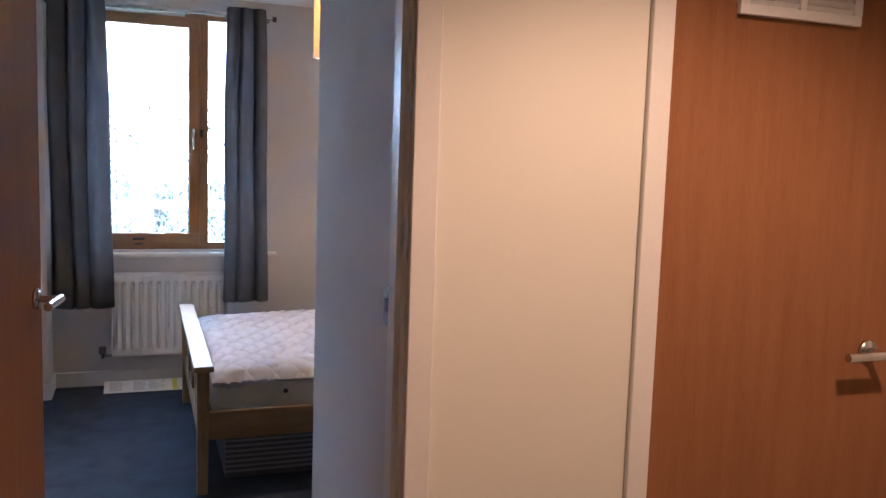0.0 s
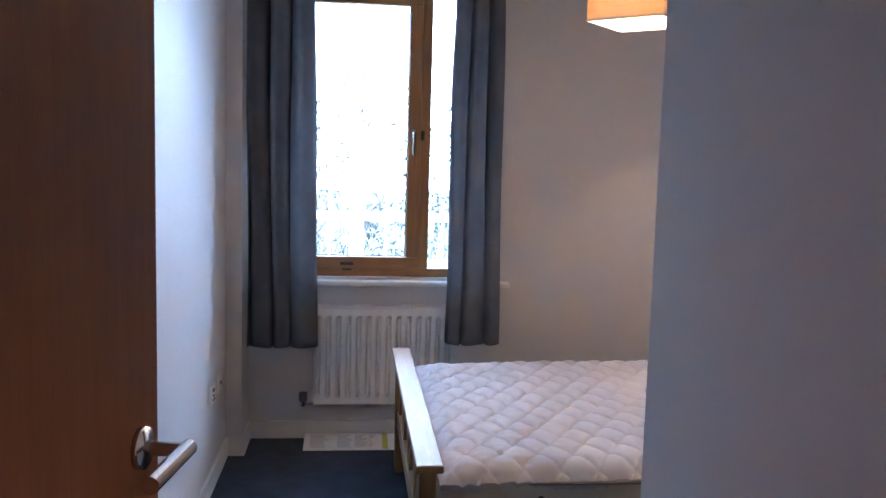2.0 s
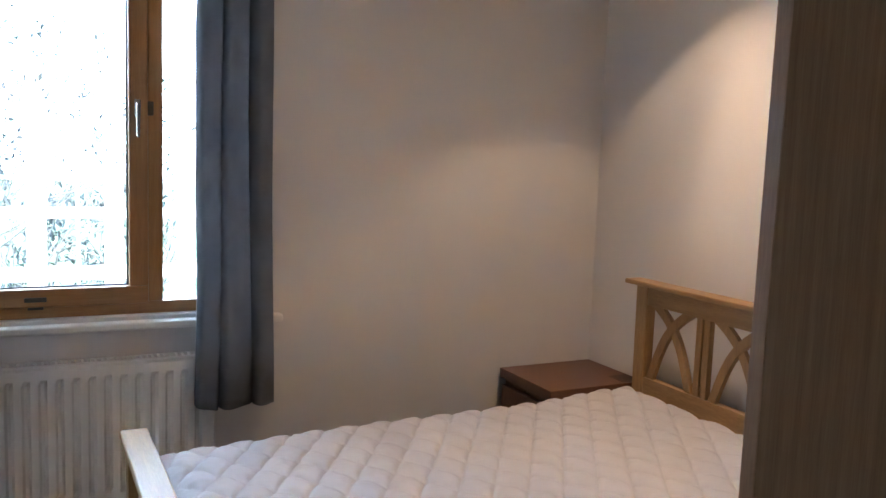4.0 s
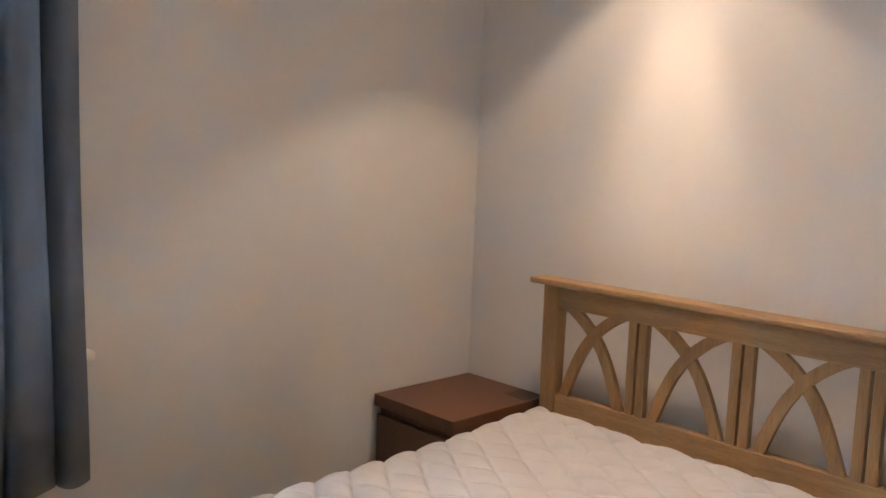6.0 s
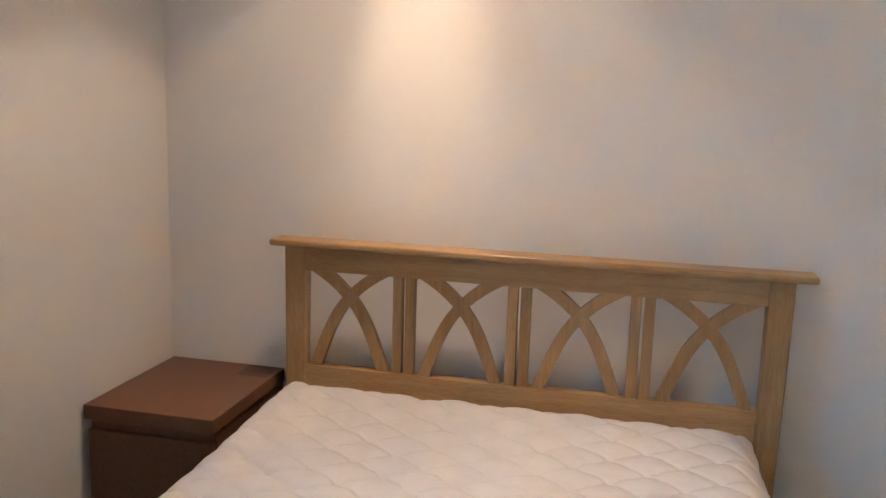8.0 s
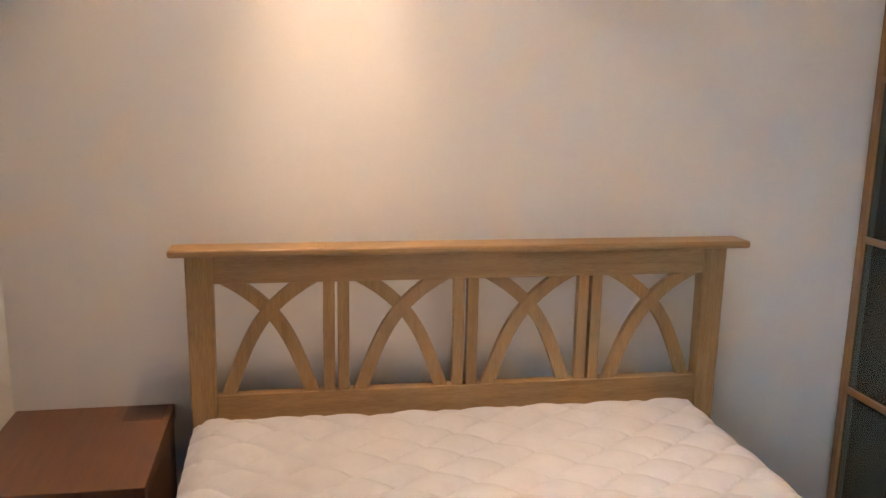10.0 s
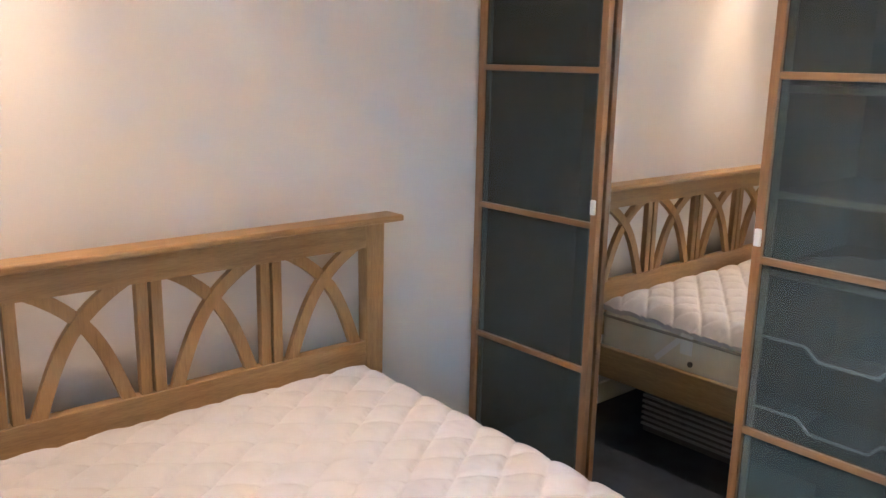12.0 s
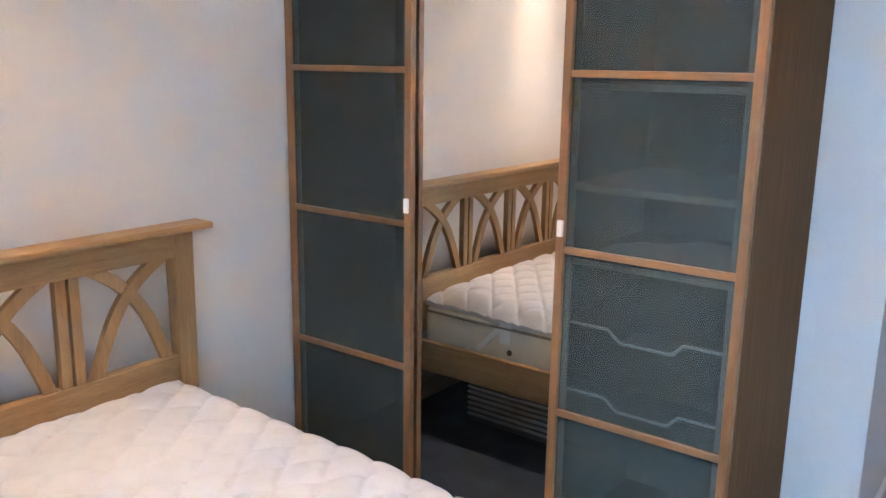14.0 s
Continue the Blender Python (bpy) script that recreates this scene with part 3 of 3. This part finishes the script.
def post(parent, x0, x1, y0, y1, z1):
    bm = box(x0, x1, y0, y1, 0, z1, 0.004)
    cx, cy = (x0 + x1) / 2, (y0 + y1) / 2
    for v in bm.verts:
        if v.co.z < 0.05:
            v.co.x, v.co.y = cx + (v.co.x - cx) * 0.82, cy + (v.co.y - cy) * 0.82
    part("post", bm, OAK_Z, parent)


head = part("headboard", box(HX + 0.004, HX + 0.042, YA + 0.068, YB - 0.068, 0.904, 0.981, 0.002), OAK_Y, bed)
for yy in (YA, YB - 0.068):
    post(bed, HX, HX + 0.05, yy, yy + 0.068, 0.981)
part("cap_rail", box(2.264, 2.352, 3.285, 4.838, 0.981, 1.001, 0.006, seg=3), OAK_Y, head)
part("lower_rail", box(HX + 0.004, HX + 0.042, YA + 0.068, YB - 0.068, 0.38, 0.604, 0.002), OAK_Y, head)
edges = [YA + 0.068, 3.728, 4.077, 4.424, YB - 0.068]
for yy in edges[1:-1]:
    mullion_pair(head, HX + 0.008, 0.026, yy, 0.604, 0.904)
for i in range(4):
    a = edges[i] + (0.034 if i else 0.0)
    b2 = edges[i + 1] - (0.034 if i < 3 else 0.0)
    arch_panel(head, HX + 0.009, 0.020, a, b2, 0.604, 0.904)

foot = part("footboard", box(0.330, 0.362, YA + 0.06, YB - 0.06, 0.500, 0.562, 0.002), OAK_Y, bed)
for yy in (YA, YB - 0.06):
    post(bed, 0.318, 0.372, yy, yy + 0.06, 0.562)
part("cap_rail", box(0.303, 0.387, 3.272, 4.828, 0.562, 0.588, 0.006, seg=3), OAK_Y, foot)
part("lower_rail", box(0.330, 0.362, YA + 0.06, YB - 0.06, 0.225, 0.300, 0.002), OAK_Y, foot)
for yy in edges[1:-1]:
    mullion_pair(foot, 0.334, 0.024, yy, 0.300, 0.500)
for i in range(4):
    a = edges[i] + (0.034 if i else 0.0)
    b2 = edges[i + 1] - (0.034 if i < 3 else 0.0)
    arch_panel(foot, 0.335, 0.020, a, b2, 0.300, 0.500)
for yy in (YA + 0.012, YB - 0.037):
    part("side_rail", box(0.372, HX, yy, yy + 0.025, 0.242, 0.368, 0.003), OAK_X, bed)
for i in range(13):
    xx = 0.46 + i * 0.14
    part("base_slat", box(xx, xx + 0.07, YA + 0.04, YB - 0.04, 0.285, 0.300), OAK_Y, bed)

mat_thing = thing("mattress", (1.34, 4.07, 0.30), "beige woven double mattress with a dark piped edge", "mattress")
MX0, MX1, MY0, MY1 = 0.392, 2.290, 3.400, 4.768
part("core", box(MX0, MX1, MY0, MY1, 0.301, 0.500, 0.028, seg=4), TICKING, mat_thing, "", True)


def piping(z):
    pts = []
    r = 0.03
    for cx, cy, a0 in ((MX1 - r, MY1 - r, 0), (MX0 + r, MY1 - r, 90), (MX0 + r, MY0 + r, 180), (MX1 - r, MY0 + r, 270)):
        for k in range(6):
            a = radians(a0 + 18 * k)
            pts.append((cx + r * math.cos(a), cy + r * math.sin(a), z))
    bm = bmesh.new()
    for p, q in zip(pts, pts[1:] + pts[:1]):
        tube(p, q, 0.006, 8, bm=bm)
    return bm


part("piping", piping(0.478), PIPING, mat_thing)
part("piping", piping(0.330), PIPING, mat_thing)
for xx, vz in ((0.71, 0.428), (1.872, 0.385)):
    for yy, s in ((MY0, -1), (MY1, 1)):
        part("air_vent", tube((xx, yy - 0.001 * s, vz), (xx, yy + 0.004 * s, vz), 0.011, 18), DARK_METAL, mat_thing, "round brass-ringed air vent")
part("label", box(1.868, 1.918, MY0 - 0.004, MY0 - 0.001, 0.418, 0.495), SHEET_PAPER, mat_thing, "small white sewn care label")

strap = box(-0.085, 0.085, -0.003, -0.001, -0.011, 0.011)
part("strap", turned(strap, Matrix.Translation((1.962, MY0, 0.430)) @ Matrix.Rotation(radians(46), 4, "Y")), SHEET_PAPER, mat_thing, "pale elastic strap slanting down the side")

# quilted topper
bm = bmesh.new()
TX0, TX1, TY0, TY1, TZ = 0.388, 2.292, 3.378, 4.794, 0.533
nx, ny = 320, 240


def topper_point(u, v):
    x = TX0 + (TX1 - TX0) * u
    k = min(1.0, max(0.0, (u - 0.76) / 0.16))
    ya = TY0 + 0.030 * math.sin(math.pi * min(1.0, u * 1.05)) + 0.032 * k * k * (3 - 2 * k) + 0.003 * math.sin(x * 11)
    y = ya + (TY1 - ya) * v
    wob = 0.006 * noise.noise((x * 3, y * 3, 0.3))
    a = (x / 0.120 + y / 0.176) + wob * 5
    c2 = (x / 0.120 - y / 0.176) - wob * 5
    fa, fc = abs(math.sin(math.pi * a / 1.0)), abs(math.sin(math.pi * c2 / 1.0))
    puff = 0.021 * (fa * fc) ** 0.34 * min(1.0, 0.35 + min(x - TX0, TX1 - x, y - ya, TY1 - y) / 0.12)
    stitch = 0.005 * (max(0.0, 1 - fa / 0.2) + max(0.0, 1 - fc / 0.2))
    z = TZ - 0.009 + puff - stitch + 0.010 * noise.noise((x * 1.8, y * 1.8, 1.7)) + 0.0034 * noise.noise((x * 34, y * 24, 4.0)) * (1.25 - fa * fc) + 0.0012 * noise.noise((x * 60, y * 60, 2.0)) + 0.016 * u + 0.013 * u ** 3 + 0.013 * math.exp(-((u - 0.92) / 0.12) ** 2) * v + 0.008 * noise.noise((x * 15, y * 34, 9.0)) * max(0.0, 1 - 3.2 * u) + 0.007 * noise.noise((x * 7, y * 7, 6.0)) * max(0.0, u - 0.8) * 5
    # rounded edges roll down over the mattress
    ey = min(y - ya, TY1 - y)
    ex = min(x - TX0, TX1 - x)
    e = min(ey, ex)
    R = 0.09
    if e < R:
        z -= 0.042 * (1 - e / R) ** 2.2
    return x, y, z


vs = [[bm.verts.new(topper_point(i / nx, j / ny)) for j in range(ny + 1)] for i in range(nx + 1)]
for i in range(nx):
    for j in range(ny):
        bm.faces.new((vs[i][j], vs[i + 1][j], vs[i + 1][j + 1], vs[i][j + 1]))
rim = [vs[i][0] for i in range(nx + 1)] + [vs[nx][j] for j in range(1, ny + 1)] + [vs[i][ny] for i in range(nx - 1, -1, -1)] + [vs[0][j] for j in range(ny - 1, 0, -1)]
hem = bmesh.new()
high, low = [], []
for k, v in enumerate(rim):
    drop = 0.014 + 0.012 * (0.5 + 0.5 * math.sin(k * 0.105)) * (0.6 + 0.8 * abs(noise.noise((k * 0.02, 0, 0))))
    high.append(hem.verts.new(v.co))
    low.append(hem.verts.new((v.co.x, v.co.y, v.co.z - drop)))
for k in range(len(rim)):
    k2 = (k + 1) % len(rim)
    hem.faces.new((high[k], high[k2], low[k2], low[k]))
topper = thing("mattress_topper", (1.34, 4.07, 0.512), "white diamond-quilted mattress protector spread over the mattress", "mattress protector")
part("quilting", bm, QUILT, topper, "", True)
part("hem", hem, QUILT, topper, "plain stitched hem", True)

# ribbed storage box pushed under the bed
sb = thing("storage_box", (0.95, 3.75, 0), "dark ribbed plastic storage box under the bed", "storage box")
part("body", box(0.455, 2.13, 3.505, 4.05, 0.0, 0.200, 0.008), GREY_PLASTIC, sb)
for i in range(7):
    z = 0.030 + i * 0.024
    part("rib", box(0.452, 2.133, 3.496, 3.506, z, z + 0.010, 0.002), RIB, sb)

# ---- nightstand ----
ns = thing("nightstand", (2.18, 5.06, 0), "dark brown stained bedside cabinet with two drawers", "nightstand")
NX0, NX1, NY0, NY1 = 1.940, 2.424, 4.858, 5.262
part("top", box(NX0, NX1, NY0, NY1, 0.500, 0.543, 0.002), STAND_WOOD, ns)
part("body", box(NX0 + 0.03, NX1 - 0.004, NY0 + 0.004, NY1 - 0.004, 0.0, 0.500, 0.001), STAND_WOOD, ns)
for za, zb in ((0.255, 0.468), (0.035, 0.245)):
    part("drawer_front", box(NX0 + 0.008, NX0 + 0.030, NY0 + 0.008, NY1 - 0.008, za, zb, 0.002), STAND_WOOD, ns)
part("stain", box(2.318, 2.415, 4.874, 4.976, 0.543, 0.5442), PATCH, ns, "faded dark square on the top")

# ---- wardrobe ----
wd = thing("wardrobe", (1.62, 2.57, 0), "tall three-door wardrobe with frosted panes and a mirror", "wardrobe")
WDX0, WDX1, WDB, WDF = 0.832, 2.418, 2.29, 2.815
TOPZ = 2.360
part("side_panel", box(WDX0, WDX0 + 0.019, WDB, 2.8245, 0, TOPZ, 0.001), PANEL_WOOD, wd, "brown wood-effect side panel")
part("side_panel", box(WDX1 - 0.019, WDX1, WDB, WDF, 0, TOPZ, 0.001), PANEL_WOOD, wd)
part("divider", box(1.340, 1.358, WDB + 0.006, WDF - 0.02, 0.06, TOPZ - 0.02), CARCASS_SHADE, wd)
part("back", box(WDX0 + 0.019, WDX1 - 0.019, WDB, WDB + 0.005, 0.0, TOPZ), CARCASS_SHADE, wd)
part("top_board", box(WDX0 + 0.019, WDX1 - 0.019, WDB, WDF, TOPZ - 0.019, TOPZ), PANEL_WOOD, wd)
part("base_board", box(WDX0 + 0.019, WDX1 - 0.019, WDB, WDF, 0.045, 0.063), CARCASS_SHADE, wd)
part("plinth", box(WDX0 + 0.019, WDX1 - 0.019, WDF - 0.03, WDF - 0.014, 0, 0.045), PANEL_WOOD, wd)
# Shade painted in: boards take the dark foil, only the front edge reads lit.
for z in (1.406, 1.136, 0.930, 1.80):
    board = part("shelf", box(WDX0 + 0.02, 1.339, WDB + 0.01, 2.800, z, z + 0.018), CARCASS_SHADE, wd)
    part("lit_edge", box(WDX0 + 0.02, 1.339, 2.800, 2.8025, z, z + 0.018), SHELF, board, "shelf front edge kept pale as if lit")
for z in (0.695, 0.494):
    # tray front with a dipped grip
    pts = [(0.0, 0.06), (0.26, 0.06), (0.34, 0.028), (0.66, 0.028), (0.72, 0.06), (1.0, 0.06)]
    bm = bmesh.new()
    x_a, x_b = WDX0 + 0.03, 1.33
    f0 = [bm.verts.new((x_a + (x_b - x_a) * (1 - p), 2.786, z + q)) for p, q in pts]
    l0 = [bm.verts.new((v.co.x, 2.786, z - 0.10)) for v in f0]
    for k in range(len(pts) - 1):
        bm.faces.new((f0[k], f0[k + 1], l0[k + 1], l0[k]))
    bmesh.ops.solidify(bm, geom=bm.faces[:], thickness=0.012)
    tray = part("tray", bm, CARCASS_SHADE, wd)
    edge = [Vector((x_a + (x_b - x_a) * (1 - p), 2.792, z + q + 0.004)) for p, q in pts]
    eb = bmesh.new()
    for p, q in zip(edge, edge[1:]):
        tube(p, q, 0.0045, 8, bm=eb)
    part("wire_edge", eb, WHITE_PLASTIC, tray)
    part("tray_floor", box(x_a, x_b, WDB + 0.02, 2.770, z - 0.10, z - 0.092), CARCASS_SHADE, tray)

DF0, DF1 = 2.826, 2.850

# crumpled cloth left on a shelf behind the glass
fc_thing = thing("folded_cloth", (1.10, 2.66, 0.949), "pale crumpled cloth lying on a wardrobe shelf", "cloth")
bm = bmesh.new()
rows_c = []
for i in range(25):
    row = []
    for j in range(11):
        u, v = i / 24, j / 10
        edge = min(1.0, 6 * u * (1 - u)) * min(1.0, 5 * v * (1 - v))
        zz = 0.950 + edge * (0.040 + 0.016 * math.sin(5.0 * u + 0.6) + 0.012 * noise.noise((u * 6, v * 5, 3.1)))
        row.append(bm.verts.new((0.875 + 0.43 * u, 2.55 + 0.20 * v + 0.008 * math.sin(9 * u), zz)))
    rows_c.append(row)
for r0, r1 in zip(rows_c, rows_c[1:]):
    for j in range(10):
        bm.faces.new((r0[j], r1[j], r1[j + 1], r0[j + 1]))
bmesh.ops.solidify(bm, geom=bm.faces[:], thickness=0.0015)
part("fabric", bm, QUILT, fc_thing, "", True)


def glazed_door(xa, xb, knob_x):
    d = part("door", box(xa, xa + 0.025, DF0, DF1, 0.03, TOPZ, 0.002), BEECH_Z, wd, "oak-framed door with frosted glass panes")
    part("stile", box(xb - 0.025, xb, DF0, DF1, 0.03, TOPZ, 0.002), BEECH_Z, d)
    rails = [0.03, 0.489, 0.964, 1.436, 1.910, TOPZ - 0.022]
    for z in rails:
        part("rail", box(xa + 0.025, xb - 0.025, DF0 + 0.002, DF1 - 0.001, z + 0.002, z + 0.021, 0.002), BEECH_X, d)
    for za, zb in zip(rails, rails[1:]):
        g = part("pane", box(xa + 0.021, xb - 0.021, DF0 + 0.008, DF0 + 0.012, za + 0.018, zb + 0.004), FROST, d)
        g.visible_shadow = False
    for xs in (xa + 0.025, xb - 0.045):
        part("glazing_strip", box(xs + 0.001, xs + 0.019, DF0 + 0.001, DF0 + 0.007, 0.055, TOPZ - 0.025), SHELF, d)
    part("knob", box(knob_x - 0.009, knob_x + 0.009, DF1 - 0.004, DF1 + 0.008, 1.012, 1.058, 0.003), WHITE_PLASTIC, d, "small pale edge pull")
    return d


glazed_door(1.866, 2.412, 1.880)
glazed_door(0.834, 1.352, 1.338)
md = part("mirror_door", box(1.345, 1.872, 2.8155, 2.8185, 0.03, TOPZ), MIRROR, wd, "full-height mirror door")

# ---- lamps ----
pl = thing("pendant_lamp", (1.05, 3.685, 1.95), "square paper pendant lampshade glowing warm from its bulb", "lamp")
SR = Matrix.Translation((1.05, 3.685, 0)) @ Matrix.Rotation(radians(48), 4, "Z")
S = 0.132
for k in range(4):
    a = Matrix.Rotation(radians(90 * k), 4, "Z")
    part("shade_side", turned(box(-S, S, S - 0.0015, S, 1.950, 2.215), SR @ a), SHADE, pl, "cream paper shade side")
    part("shade_rim", turned(box(-S - 0.001, S + 0.001, S - 0.004, S + 0.001, 1.946, 1.953), SR @ a), TRIM, pl)
    part("wire_arm", turned(tube((0, 0, 2.205), (0, S - 0.004, 2.205), 0.002, 6), SR @ a), DARK_METAL, pl)
part("holder", tube((1.05, 3.685, 2.198), (1.05, 3.685, 2.235), 0.019, 18), WHITE_PLASTIC, pl)
part("flex", tube((1.05, 3.685, 2.235), (1.05, 3.685, CZ - 0.03), 0.004, 8), WHITE_PLASTIC, pl)
part("ceiling_rose", tube((1.05, 3.685, CZ - 0.03), (1.05, 3.685, CZ), 0.045, 28), WHITE_PLASTIC, pl)


def downlight(x, y, label):
    e = thing("downlight", (x, y, CZ), label, "ceiling light")
    rb = bmesh.new()
    rings = []
    for a in range(28):
        t = 2 * math.pi * a / 28
        rings.append([rb.verts.new((x + r * math.cos(t), y + r * math.sin(t), z)) for r, z in ((0.034, CZ), (0.034, CZ - 0.006), (0.043, CZ - 0.008), (0.045, CZ))])
    for a in range(28):
        for q in range(3):
            rb.faces.new((rings[a][q], rings[a][q + 1], rings[(a + 1) % 28][q + 1], rings[(a + 1) % 28][q]))
    part("bezel", rb, CHROME, e, "", True)
    part("lens", tube((x, y, CZ - 0.0022), (x, y, CZ - 0.001), 0.033, 24), GLOW, e)
    return e


downlight(1.10, 0.26, "round recessed spotlight in the hall ceiling")
downlight(2.02, 4.42, "round recessed ceiling spotlight above the bedside")

# ---- outdoors ----
setting("ground", box(-400, 400, -400, 700, -0.76, -0.70), GRASS, "rough green lawn outside the window", "ground")
haze = material("bright_haze", (0.8, 0.85, 0.9))
haze.node_tree.nodes["Principled BSDF"].inputs["Emission Color"].default_value = (0.57, 0.785, 1.0, 1)
haze.node_tree.nodes["Principled BSDF"].inputs["Emission Strength"].default_value = 5.2
setting("backdrop", box(-62, 62, 60, 60.5, -0.7, 75), haze, "blank bright white sky far behind the trees", "sky")
trellis = thing("trellis", (0.4, 9.8, -0.7), "white painted timber trellis screen outside", "trellis")
for z, t in ((1.74, 0.025), (1.15, 0.03), (0.83, 0.09), (0.30, 0.12), (-0.4, 0.06)):
    part("rail", box(-3.2, 3.6, 9.79, 9.82, z, z + t), FENCE, trellis)
for i in range(12):
    xx = -2.85 + i * 0.60
    part("slat", box(xx - 0.30, xx - 0.275, 9.80, 9.815, -0.7, 1.95), FENCE, trellis)
    part("post", box(xx - 0.08, xx + 0.07, 9.77, 9.83, -0.7, 2.05), FENCE, trellis)


def shrub(x, y, h, spread, stems, leafy, seed, label):
    """Many thin arching stems that fork, with small leaves in uneven clumps."""
    rng = random.Random(seed)
    e = thing("shrub", (x, y, -0.7), label, "shrub", "shrubs outside")
    wood, crown, tips = bmesh.new(), bmesh.new(), []

    def grow(p, d, length, r, depth):
        q = p + d * length
        tube(p, q, r, 5, r * 0.7, wood)
        tips.append(q)
        if depth:
            for _ in range(rng.choice((2, 2, 3))):
                nd = (d + Vector((rng.uniform(-0.9, 0.9), rng.uniform(-0.9, 0.9), rng.uniform(-0.5, 0.5)))).normalized()
                grow(q, nd, length * rng.uniform(0.6, 0.9), r * 0.68, depth - 1)

    for _ in range(stems):
        d = Vector((rng.uniform(-0.5, 0.5), rng.uniform(-0.5, 0.5), 1)).normalized()
        grow(Vector((x + rng.uniform(-spread, spread), y + rng.uniform(-spread, spread), -0.72)), d, h * rng.uniform(0.22, 0.36), 0.014, 4)
    part("stems", wood, BARK, e)
    for tip in tips:
        if rng.random() > leafy:
            continue
        for _ in range(11):
            c3 = tip + Vector((rng.gauss(0, 0.10), rng.gauss(0, 0.10), rng.gauss(0, 0.08)))
            s = rng.uniform(0.018, 0.040)
            m = Matrix.Translation(c3) @ Euler((rng.uniform(0, 6), rng.uniform(0, 6), rng.uniform(0, 6))).to_matrix().to_4x4()
            q = [crown.verts.new(m @ Vector(p)) for p in ((-s, 0, 0), (0, -s * 0.45, 0.01), (s, 0, 0), (0, s * 0.45, 0.01))]
            crown.faces.new(q)
    part("leaves", crown, LEAF, e)
    return e




def hedge(x0, x1, y, h, gap, seed, label):
    """Upright stems and a ragged wall of small leaves with gaps."""
    rng = random.Random(seed)
    e = thing("hedge", ((x0 + x1) / 2, y, -0.7), label, "hedge")
    wood, crown = bmesh.new(), bmesh.new()
    n = int((x1 - x0) / 0.22)
    for i in range(n):
        xx = x0 + (x1 - x0) * (i + rng.random()) / n
        tube((xx, y, -0.72), (xx + rng.uniform(-0.25, 0.25), y + rng.uniform(-0.1, 0.1), h * rng.uniform(0.4, 0.75)), 0.012, 5, 0.004, wood)
    part("stems", wood, BARK, e)
    for _ in range(int(190 * (x1 - x0) * h / 3.8)):
        cx, cz = rng.uniform(x0, x1), rng.uniform(-0.6, h)
        lim = h * (0.78 + 0.42 * noise.noise((cx * 1.3, 0.7, seed)))
        if cz > lim or noise.noise((cx * 2.6, cz * 2.6, seed + 0.5)) < gap:
            continue
        for _ in range(16):
            c3 = Vector((cx + rng.gauss(0, 0.09), y + rng.gauss(0, 0.14), cz + rng.gauss(0, 0.08)))
            r = rng.uniform(0.025, 0.055)
            m = Matrix.Translation(c3) @ Euler((rng.uniform(0, 6), rng.uniform(0, 6), rng.uniform(0, 6))).to_matrix().to_4x4()
            crown.faces.new([crown.verts.new(m @ Vector(q)) for q in ((-r, 0, 0), (0, -r * 0.5, 0.01), (r, 0, 0), (0, r * 0.5, 0.01))])
    part("leaves", crown, LEAF, e)
    return e


hedge(-1.2, 0.35, 11.6, 2.5, -0.05, 12, "ragged blue-green evergreen hedge with gaps")
# Out of view: added to cut daylight from the north-west on entry wall and bed.
hedge(-6.5, -1.25, 11.7, 5.2, -0.6, 14, "unseen tall dense evergreen hedge added to block western light")
hedge(0.55, 1.35, 11.8, 1.3, -0.1, 15, "low yellowing evergreen hedge beside the trellis")
shrub(-0.30, 10.6, 4.2, 0.42, 15, 0.30, 4, "tangled evergreen shrub with thin arching stems")
shrub(-1.0, 10.9, 3.7, 0.45, 8, 0.30, 6, "tangled evergreen shrub with thin arching stems")
shrub(1.5, 11.2, 2.6, 0.5, 6, 0.28, 9, "sparse twiggy shrub with few leaves")
